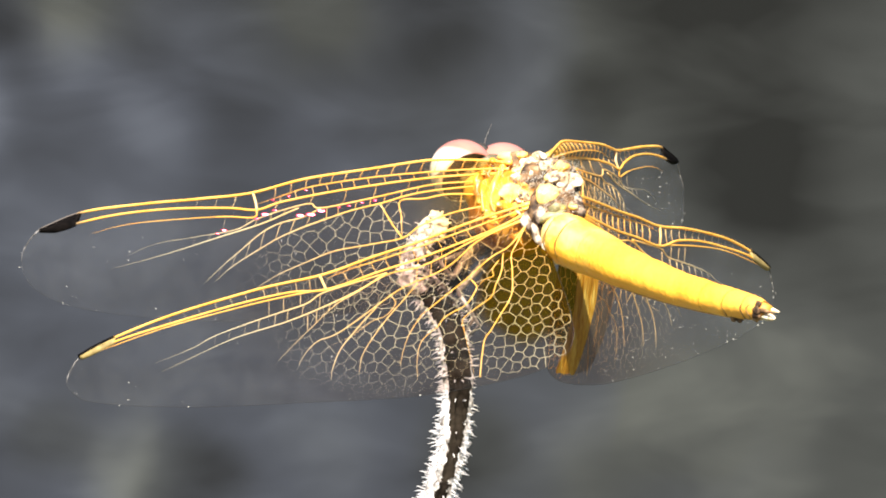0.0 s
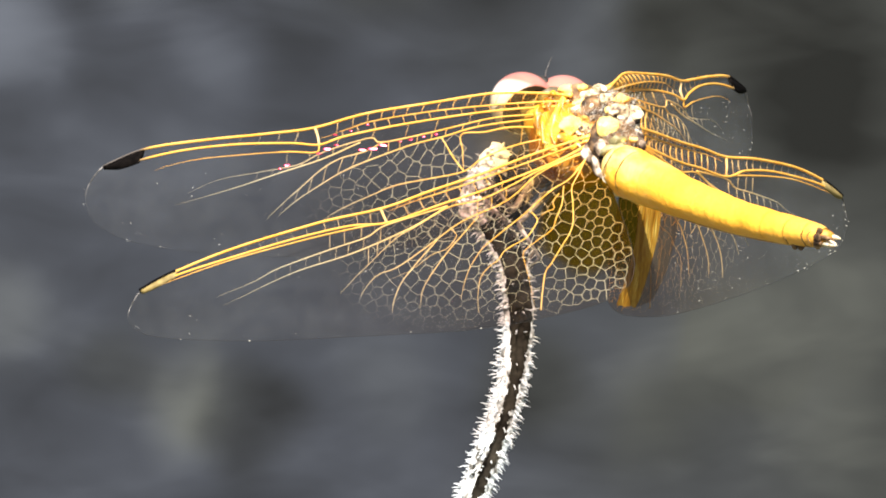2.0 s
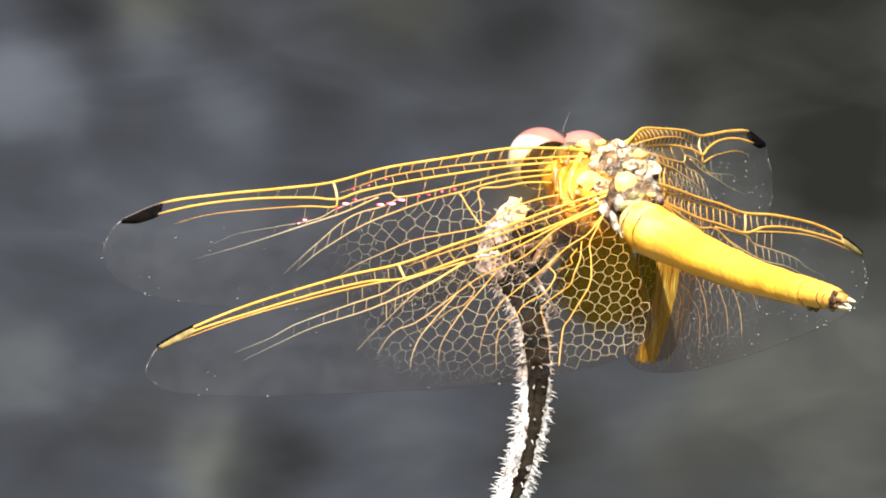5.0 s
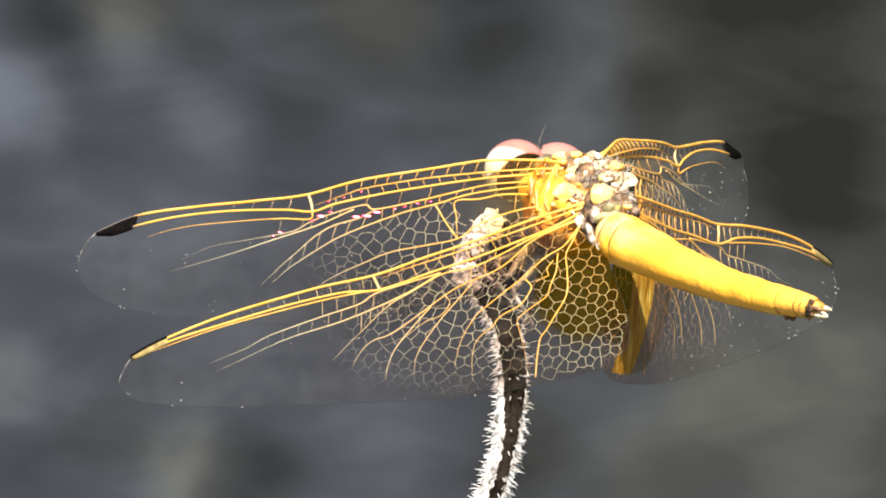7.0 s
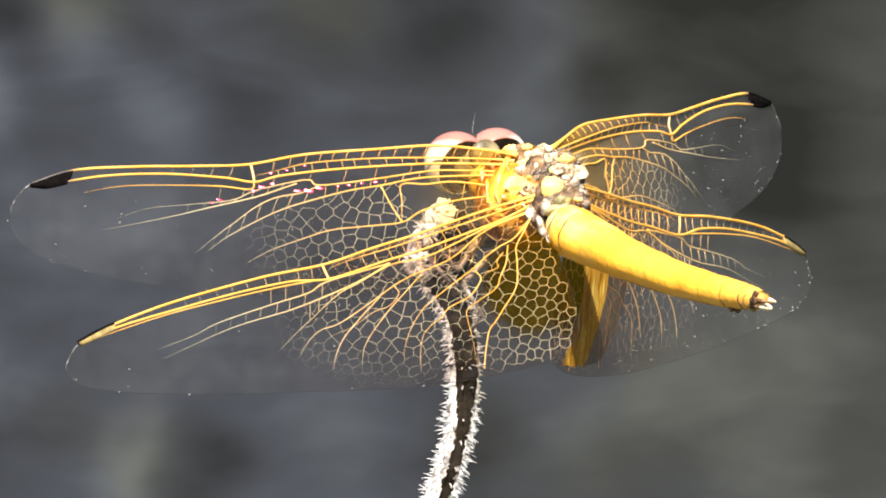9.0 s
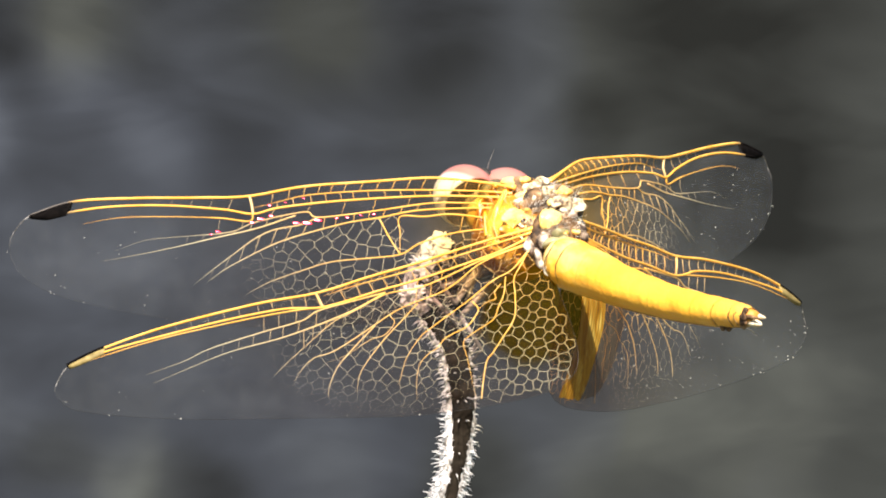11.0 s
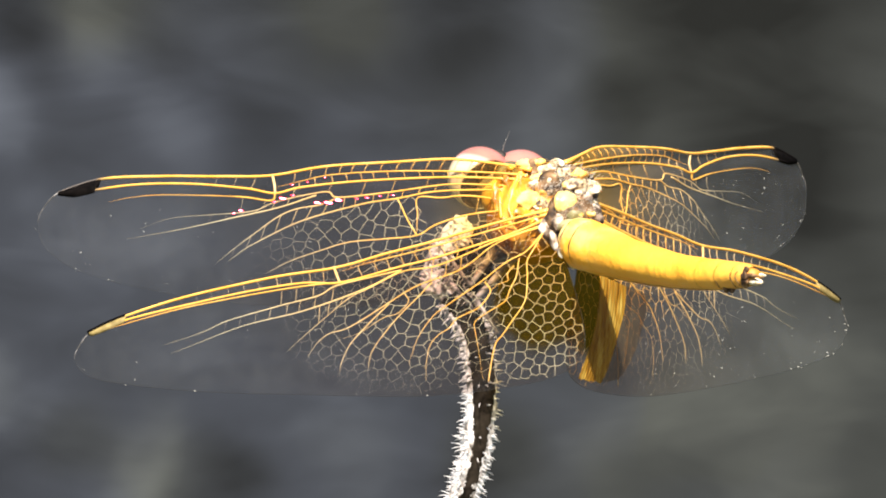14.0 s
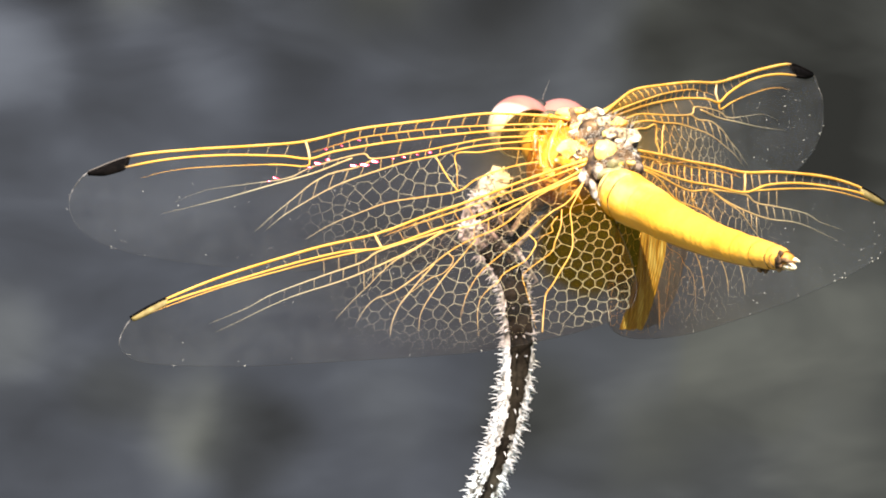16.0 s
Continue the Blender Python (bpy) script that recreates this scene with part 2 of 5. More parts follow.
n1 = m.noise(2000, 4, m.coords((1, 1, 0.55)), 0.6)
m.color(m.ramp(n1, [(0.37, (0.07, 0.06, 0.045)), (0.46, (0.40, 0.39, 0.37)), (0.55, (0.84, 0.86, 0.87))]))
STALK = m.bump(m.noise(2200, 4, None, 0.65), 0.25 * MM, 1.0).m
m = Mat("chalky_scale", rough=0.7)
n1 = m.noise(1000, 4)
m.color(m.ramp(n1, [(0.27, (0.06, 0.05, 0.04)), (0.32, (0.60, 0.59, 0.57)), (0.37, (0.93, 0.95, 0.97))]))
CHALK = m.bump(n1, 0.15 * MM, 0.9).m
# dark of the furrow and bud, also painted on as side shade
m = Mat("stalk_furrow_shade", rough=0.95, spec=0.05)
m.color(m.ramp(m.noise(900, 3), [(0.4, (0.010, 0.008, 0.006)), (0.8, (0.045, 0.038, 0.028))]))
FURROW_SHADE = m.bump(m.noise(1500, 4), 0.15 * MM, 0.9).m

m = Mat("shaded_bank", rough=0.9, spec=0.1)
# soft patches of tone: x, height, radius in metres, lighter (+) or darker (-), share of olive
LIGHT_PATCHES = ((-0.066, 0.231, 0.027, 0.12, 0.0), (-0.101, 0.237, 0.019, 0.08, 0.0),
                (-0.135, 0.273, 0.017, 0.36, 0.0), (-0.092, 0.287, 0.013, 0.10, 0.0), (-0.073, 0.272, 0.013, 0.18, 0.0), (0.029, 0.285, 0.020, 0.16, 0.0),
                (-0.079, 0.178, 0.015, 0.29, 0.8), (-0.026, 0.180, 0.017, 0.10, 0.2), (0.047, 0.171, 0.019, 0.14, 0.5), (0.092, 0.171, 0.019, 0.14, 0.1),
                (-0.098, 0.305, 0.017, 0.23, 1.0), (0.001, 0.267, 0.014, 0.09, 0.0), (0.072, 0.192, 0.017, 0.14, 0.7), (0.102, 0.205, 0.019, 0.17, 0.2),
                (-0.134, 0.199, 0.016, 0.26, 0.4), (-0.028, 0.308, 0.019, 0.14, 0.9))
DARK_PATCHES = ((0.096, 0.252, 0.022, -0.20, 0.5), (0.111, 0.231, 0.022, -0.18, 0.4), (-0.037, 0.302, 0.023, -0.12, 0.4), (-0.080, 0.305, 0.019, -0.08, 0.3),
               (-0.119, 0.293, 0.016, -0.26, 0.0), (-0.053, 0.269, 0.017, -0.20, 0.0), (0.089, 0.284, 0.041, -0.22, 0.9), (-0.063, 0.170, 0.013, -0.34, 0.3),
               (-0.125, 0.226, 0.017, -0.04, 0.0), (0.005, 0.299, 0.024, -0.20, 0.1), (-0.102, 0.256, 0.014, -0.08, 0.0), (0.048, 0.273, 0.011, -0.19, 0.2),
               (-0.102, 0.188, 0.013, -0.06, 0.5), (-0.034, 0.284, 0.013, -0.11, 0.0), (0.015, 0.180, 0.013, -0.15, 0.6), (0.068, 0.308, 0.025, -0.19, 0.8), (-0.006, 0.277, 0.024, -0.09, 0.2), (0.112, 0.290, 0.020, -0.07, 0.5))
c = m.node("ShaderNodeTexCoord")
flatten = m.node("ShaderNodeMapping", Scale=(1, 0, 1))
m.link(c.outputs["Object"], flatten.inputs[0])
wave = m.node("ShaderNodeTexNoise", Scale=22.0, Detail=2.0, Distortion=0.3)
m.link(flatten.outputs[0], wave.inputs["Vector"])
warp = m.node("ShaderNodeVectorMath")
warp.operation = "MULTIPLY_ADD"
warp.inputs[1].default_value = (0.024, 0, 0.024)
m.link(wave.outputs["Color"], warp.inputs[0])
m.link(flatten.outputs[0], warp.inputs[2])
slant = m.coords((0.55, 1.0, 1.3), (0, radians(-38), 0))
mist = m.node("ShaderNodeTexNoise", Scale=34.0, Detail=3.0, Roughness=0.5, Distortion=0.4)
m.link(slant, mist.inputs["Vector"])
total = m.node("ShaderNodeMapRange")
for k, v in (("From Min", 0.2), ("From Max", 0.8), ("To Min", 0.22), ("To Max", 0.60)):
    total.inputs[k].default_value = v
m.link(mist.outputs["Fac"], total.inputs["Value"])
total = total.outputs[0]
sep = m.node("ShaderNodeSeparateXYZ")
m.link(warp.outputs[0], sep.inputs[0])
olive = m.span(sep.outputs["X"], 0.000, 0.13)
for x, z, r, gain, share in LIGHT_PATCHES + DARK_PATCHES:
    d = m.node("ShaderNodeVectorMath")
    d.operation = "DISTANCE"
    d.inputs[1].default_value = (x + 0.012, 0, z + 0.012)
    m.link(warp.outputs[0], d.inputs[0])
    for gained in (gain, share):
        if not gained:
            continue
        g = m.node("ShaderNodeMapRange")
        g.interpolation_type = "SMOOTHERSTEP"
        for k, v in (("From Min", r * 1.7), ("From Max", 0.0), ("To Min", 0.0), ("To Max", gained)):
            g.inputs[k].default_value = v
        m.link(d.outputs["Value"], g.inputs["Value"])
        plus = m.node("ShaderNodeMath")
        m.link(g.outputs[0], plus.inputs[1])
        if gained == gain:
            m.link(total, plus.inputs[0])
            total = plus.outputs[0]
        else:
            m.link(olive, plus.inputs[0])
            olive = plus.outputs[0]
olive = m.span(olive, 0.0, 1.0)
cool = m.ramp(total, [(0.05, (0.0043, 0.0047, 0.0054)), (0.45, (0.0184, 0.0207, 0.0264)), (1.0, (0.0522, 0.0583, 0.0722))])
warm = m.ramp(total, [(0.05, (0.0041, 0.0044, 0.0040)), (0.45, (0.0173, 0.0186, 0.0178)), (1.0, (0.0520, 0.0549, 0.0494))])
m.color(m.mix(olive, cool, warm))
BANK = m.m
m = Mat("meadow_soil", rough=0.95, spec=0.1)
m.color(m.ramp(m.noise(3.0, 6), [(0.35, (0.035, 0.035, 0.022)), (0.5, (0.06, 0.065, 0.035)), (0.7, (0.10, 0.10, 0.07))]))
GROUND = m.m


# ---- mesh tools ----
def smooth_path(points, per=8):
    """Catmull-Rom points through the given ones."""
    p = [np.array(q, float) for q in points]
    p = [2 * p[0] - p[1], *p, 2 * p[-1] - p[-2]]
    out = []
    for i in range(1, len(p) - 2):
        for k in range(per):
            t = k / per
            out.append(0.5 * (2 * p[i] + (p[i + 1] - p[i - 1]) * t + (2 * p[i - 1] - 5 * p[i] + 4 * p[i + 1] - p[i + 2]) * t * t
                              + (3 * p[i] - p[i - 1] - 3 * p[i + 1] + p[i + 2]) * t ** 3))
    out.append(p[-2])
    return out


class Clay:
    """Gathers vertices (in millimetres) and faces of one mesh."""

    def __init__(self):
        self.v, self.f, self.mat = [], [], []

    def tube(self, pts, radii, n=6, mat=0, flat=1.0, cap=True):
        pts = [Vector(p) for p in pts]
        if not hasattr(radii, "__len__"):
            radii = [radii] * len(pts)
        start, side = len(self.v), None
        for i, p in enumerate(pts):
            d = (pts[min(i + 1, len(pts) - 1)] - pts[max(i - 1, 0)]).normalized()
            if side is None:
                side = d.orthogonal().normalized()
            side = (side - d * side.dot(d)).normalized()
            up = d.cross(side)
            for k in range(n):
                a = 2 * math.pi * k / n
                self.v.append(p + (side * math.cos(a) + up * math.sin(a) * flat) * radii[i])
        for i in range(len(pts) - 1):
            for k in range(n):
                a, b = start + i * n + k, start + i * n + (k + 1) % n
                self.f.append((a, b, b + n, a + n))
                self.mat.append(mat)
        if cap:
            self.f.append(tuple(start + k for k in reversed(range(n))))
            self.f.append(tuple(start + (len(pts) - 1) * n + k for k in range(n)))
            self.mat += [mat, mat]
        return self

    def ball(self, center, axes, radii, nu=20, nv=12, mat=0, shape=None):
        """An ellipsoid on three axes; shape() may move a unit-sphere point first."""
        start = len(self.v)
        c, ax = Vector(center), [Vector(a).normalized() for a in axes]
        for j in range(nv + 1):
            for i in range(nu):
                th, ph = math.pi * j / nv, 2 * math.pi * i / nu
                q = [math.sin(th) * math.cos(ph), math.sin(th) * math.sin(ph), math.cos(th)]
                q = shape(q) if shape else q
                self.v.append(c + sum((ax[k] * (q[k] * radii[k]) for k in range(3)), Vector()))
        for j in range(nv):
            for i in range(nu):
                a, b = start + j * nu + i, start + j * nu + (i + 1) % nu
                self.f.append((a, a + nu, b + nu, b))
                self.mat.append(mat)
        return self

    def roughen(self, amount, scale):
        for i, p in enumerate(self.v):
            self.v[i] = p + noise.noise_vector(p * scale) * amount
        return self

    def mesh(self, name, mats, smooth=True):
        me = bpy.data.meshes.new(name)
        me.from_pydata([tuple(Vector(p) * MM) for p in self.v], [], self.f)
        mats = mats if isinstance(mats, (list, tuple)) else [mats]
        for q in mats:
            me.materials.append(q)
        me.polygons.foreach_set("material_index", self.mat)
        if smooth:
            me.polygons.foreach_set("use_smooth", [True] * len(me.polygons))
        me.update()
        return me


def part(name, clay, mats, parent, label="", kind=""):
    ob = new(name, clay.mesh(name, mats))
    ob.parent = parent
    return tagged(ob, label=label, kind=kind)


# ---- ground and far bank ----
def build_place():
    me = bpy.data.meshes.new("ground")
    bm = bmesh.new()
    bmesh.ops.create_grid(bm, x_segments=60, y_segments=60, size=1.0)
    for v in bm.verts:
        r = max(abs(v.co.x), abs(v.co.y))
        v.co.x, v.co.y = v.co.x * (3 + 700 * r ** 4), v.co.y * (3 + 700 * r ** 4)
        v.co.z = 0.05 * noise.noise(v.co * 0.4) if r < 0.6 else 0
        if v.co.length < 1.2:
            v.co.z *= 0.1
    bm.to_mesh(me)
    bm.free()
    me.materials.append(GROUND)
    tagged(new("ground", me), "uneven dark meadow ground with sparse olive growth", "ground", kind="structure")
    me = bpy.data.meshes.new("backdrop")
    bm = bmesh.new()
    bmesh.ops.create_grid(bm, x_segments=80, y_segments=16, size=1.0)
    for v in bm.verts:
        x, h = v.co.x * 14, (v.co.y + 1) * 2.2 - 0.3
        v.co = (x, h * 0.45 + 0.10 * noise.noise(Vector((x * 0.5, h, 0))), h)
    bm.to_mesh(me)
    bm.free()
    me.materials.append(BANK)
    for q in me.polygons:
        q.use_smooth = True
    bank = new("backdrop", me)
    bank.location = (0, 6.2, 0)
    tagged(bank, "blurred grey and olive bank far behind the perch", "bank", kind="structure")


build_place()


# ---- dragonfly ----
fly = tagged(new("dragonfly"), "golden-yellow dragonfly perched on a bristly dry stalk, wings lowered", "dragonfly")
TAILWARD = Vector((0.50, -0.84, -0.20)).normalized()
LEFTWARD = Vector((-0.85, -0.53, -0.07))
LEFTWARD = (LEFTWARD - TAILWARD * LEFTWARD.dot(TAILWARD)).normalized()
BACKWARD = LEFTWARD.cross(TAILWARD)
DORSAL = BACKWARD if BACKWARD.z > 0 else -BACKWARD
LEFT_FORE, RIGHT_FORE = (-1.61, 1.30, 0.84), (0.33, 3.01, 1.27)
LEFT_HIND, RIGHT_HIND = (-0.43, -1.00, -1.23), (1.36, 1.01, -0.80)
WAIST = (0.69, -1.0, -2.03)
NECK = (-3.30, 6.0, 1.08)


def turned(at, rx, ry, rz):
    return pose(at[0] * MM, at[1] * MM, at[2] * MM, rx, ry, rz)


def stand(x, z):
    """The dragonfly's pose on its perch, shifted by a little."""
    return VIEW @ Matrix.Translation((x * MM, 0, z * MM))


# wing plans: span, chord in millimetres from the hinge
FORE = dict(
    edge=[(0.0, -1.0), (4.9, -1.6), (11.6, -1.1), (15.0, -0.6), (21.5, -0.5), (25.2, -0.3), (27.4, 0.5), (28.4, 1.8), (27.9, 3.5), (25.7, 4.9),
          (21.5, 5.9), (15.5, 6.7), (9.5, 6.8), (4.5, 6.0), (1.5, 4.2), (0.2, 1.8)],
    C=[(0.0, -0.9), (2.2, -1.3), (4.9, -1.6), (8.3, -1.4), (11.6, -1.1), (15.0, -0.55), (18.2, -0.5), (21.5, -0.5), (25.2, -0.3), (27.4, 0.5)],
    Sc=[(0.2, -0.6), (1.7, -0.7), (5.0, -0.8), (8.3, -0.8), (11.6, -0.6), (13.2, -0.3), (14.7, 0.1)],
    R=[(0.1, -0.4), (5.0, -0.5), (9.9, -0.3), (13.2, 0.1), (14.7, 0.5), (16.5, 0.2), (19.8, -0.1), (23.2, 0.0), (26.5, 0.6)],
    IR=[(14.7, 0.5), (14.9, 0.9), (16.5, 0.72), (18.6, 0.62), (21.4, 0.60), (23.0, 0.74), (24.4, 1.0)],
    M=[(0.2, 0.0), (2.7, -0.1), (5.0, -0.1), (8.3, 0.4), (11.0, 0.7), (11.6, 0.4), (12.5, 0.5), (14.7, 1.0), (16.0, 1.5), (18.4, 1.7), (20.6, 1.9), (22.4, 2.5)],
    N=[(12.3, 0.6), (14.5, 1.3), (17.1, 1.9), (19.4, 2.4), (23.1, 3.1)],
    O=[(11.0, 0.7), (12.0, 1.1), (13.8, 1.5), (15.7, 2.8), (17.7, 4.4)],
    MA=[(0.3, 0.2), (5.0, 0.3), (7.4, 0.7), (9.9, 1.1), (13.1, 2.1), (15.7, 3.4), (17.0, 4.3)],
    Cu=[(0.2, 1.0), (3.3, 0.6), (5.0, 0.7), (6.4, 0.7), (6.3, 1.7), (6.2, 2.8)],
    A=[(0.4, 1.3), (3.1, 1.6), (5.1, 2.2), (6.2, 2.8), (8.1, 3.0), (10.1, 3.2), (11.7, 3.7), (13.4, 4.3), (14.7, 5.0)],
    B=[(7.6, 0.7), (7.0, 1.7), (6.2, 2.8)])
HIND = dict(
    edge=[(0.0, -0.9), (4.5, -0.7), (12.4, -0.3), (18.0, -0.6), (22.6, -0.4), (24.4, 0.0), (26.4, 0.6), (27.3, 1.7), (27.0, 2.8), (25.8, 3.7), (22.5, 4.9),
          (18.0, 6.2), (11.5, 7.8), (6.5, 8.8), (1.7, 9.2), (-0.6, 8.8), (-1.4, 7.8), (-1.4, 6.0), (-1.0, 3.8), (-0.5, 1.5)],
    C=[(0.1, -0.9), (2.9, -0.8), (6.5, -0.6), (9.5, -0.5), (12.4, -0.3), (16.0, -0.5), (20.9, -0.5), (24.4, -0.1), (26.5, 0.6)],
    Sc=[(0.2, -0.7), (3.2, -0.5), (7.8, -0.3), (10.5, -0.2), (12.0, 0.0)],
    R=[(0.3, -0.5), (3.0, 0.1), (6.3, 0.5), (8.9, 0.6), (12.1, 0.8), (14.4, 0.3), (17.7, 0.0), (21.0, 0.0), (24.1, 0.2), (26.3, 0.7)],
    IR=[(12.1, 0.8), (13.8, 0.6), (17.7, 0.3), (21.0, 0.2), (24.3, 0.5), (26.1, 0.75)],
    M=[(8.6, 0.8), (10.6, 0.85), (12.4, 0.95), (13.4, 1.3), (15.5, 1.4), (18.5, 1.6), (20.0, 2.0), (22.2, 2.3)],
    N=[(8.6, 0.8), (11.3, 1.6), (14.3, 2.1), (17.9, 2.2), (21.9, 2.9)],
    MA=[(0.3, -0.2), (2.7, 0.2), (4.7, 0.7), (6.7, 1.0), (8.6, 0.9), (10.6, 1.5), (12.0, 2.1), (15.2, 4.3)],
    Cu=[(0.2, -0.1), (1.8, 0.1), (3.4, 0.6), (5.4, 1.6), (8.1, 2.1), (11.5, 3.6), (12.8, 3.8), (13.5, 4.2), (14.1, 4.9)],
    D=[(0.1, 0.1), (1.5, 1.3), (2.5, 1.7), (3.9, 2.5), (6.1, 3.6), (7.0, 4.1), (7.9, 5.2), (8.5, 6.6)],
    A=[(3.9, 2.7), (3.6, 3.3), (3.9, 3.8), (4.4, 4.2), (5.2, 4.4), (5.7, 4.6), (6.1, 5.0), (6.6, 5.2), (7.2, 5.7), (7.5, 6.7), (7.6, 7.7)],
    G=[(1.9, 1.7), (2.1, 2.7), (2.5, 3.5), (2.8, 4.1), (3.4, 4.4), (3.9, 4.6), (4.6, 5.0), (4.6, 5.7), (4.5, 6.7), (4.4, 8.4)],
    H=[(2.2, 2.1), (2.6, 2.5), (2.6, 2.9), (3.1, 3.0), (3.6, 3.3)],
    J=[(8.5, 2.3), (8.3, 2.8), (8.9, 3.4), (9.7, 3.5), (10.4, 3.8), (11.1, 4.1), (12.3, 4.3)],
    E=[(9.4, 2.7), (10.6, 3.7), (11.6, 4.6), (12.2, 5.6), (12.4, 6.3)],
    F=[(6.9, 2.0), (8.4, 3.2), (9.6, 4.3), (10.5, 5.4), (10.8, 6.4)],
    B=[(0.6, 0.6), (1.4, 1.8), (1.5, 2.9), (1.6, 4.0), (1.9, 4.7), (2.5, 5.4), (3.1, 6.1), (3.5, 6.5), (3.8, 7.4), (4.1, 8.6)])


def camber(u, v):
    """Height of the pleated wing skin over its plane."""
    return 0.16 * math.cos(2 * math.pi * (v + 0.9) / 1.5) * math.exp(-max(v + 0.9, 0) / 1.8) - 0.012 * (v - 2.0) ** 2 + 0.05 * math.sin(u * 0.55)


def inside(poly, u, v):
    hit = False
    for (x0, y0), (x1, y1) in zip(poly, poly[1:] + poly[:1]):
        if (y0 > v) != (y1 > v) and u < (x1 - x0) * (v - y0) / (y1 - y0) + x0:
            hit = not hit
    return hit


def chord_at(path, u):
    return float(np.interp(u, [p[0] for p in path], [p[1] for p in path]))


def cells(poly, size, rnd):
    """Edges of the irregular cells round seeds strewn over the wing and evened out twice."""
    us, vs = [p[0] for p in poly], [p[1] for p in poly]
    s = np.empty((0, 2))
    for _ in range(16000):
        q = np.array((rnd.uniform(min(us) - 1, max(us) + 1), rnd.uniform(min(vs) - 1, max(vs) + 1)))
        if not len(s) or ((s - q) ** 2).sum(1).min() > size(*q) ** 2:
            s = np.vstack((s, q))

    def cell_of(i):
        u, v = s[i]
        cell = [((u - 2, v - 2), -1), ((u + 2, v - 2), -1), ((u + 2, v + 2), -1), ((u - 2, v + 2), -1)]
        for j in np.argsort(((s - s[i]) ** 2).sum(1))[1:15]:
            mx, my, nx, ny = (u + s[j][0]) / 2, (v + s[j][1]) / 2, s[j][0] - u, s[j][1] - v
            out = []
            for k, (p, tag) in enumerate(cell):
                q = cell[(k + 1) % len(cell)][0]
                dp, dq = (p[0] - mx) * nx + (p[1] - my) * ny, (q[0] - mx) * nx + (q[1] - my) * ny
                if dp <= 0:
                    out.append((p, tag))
                if (dp <= 0) != (dq <= 0):
                    t = dp / (dp - dq)
                    out.append(((p[0] + (q[0] - p[0]) * t, p[1] + (q[1] - p[1]) * t), j if dp <= 0 else tag))
            cell = out
        return cell

    for _ in range(1):
        s = np.array([np.mean([p for p, _ in cell_of(i)], axis=0) for i in range(len(s))])
    edges = []
    for i in range(len(s)):
        cell = cell_of(i)
        for k, (p, tag) in enumerate(cell):
            if tag > i:
                edges.append((p, cell[(k + 1) % len(cell)][0]))
    return edges


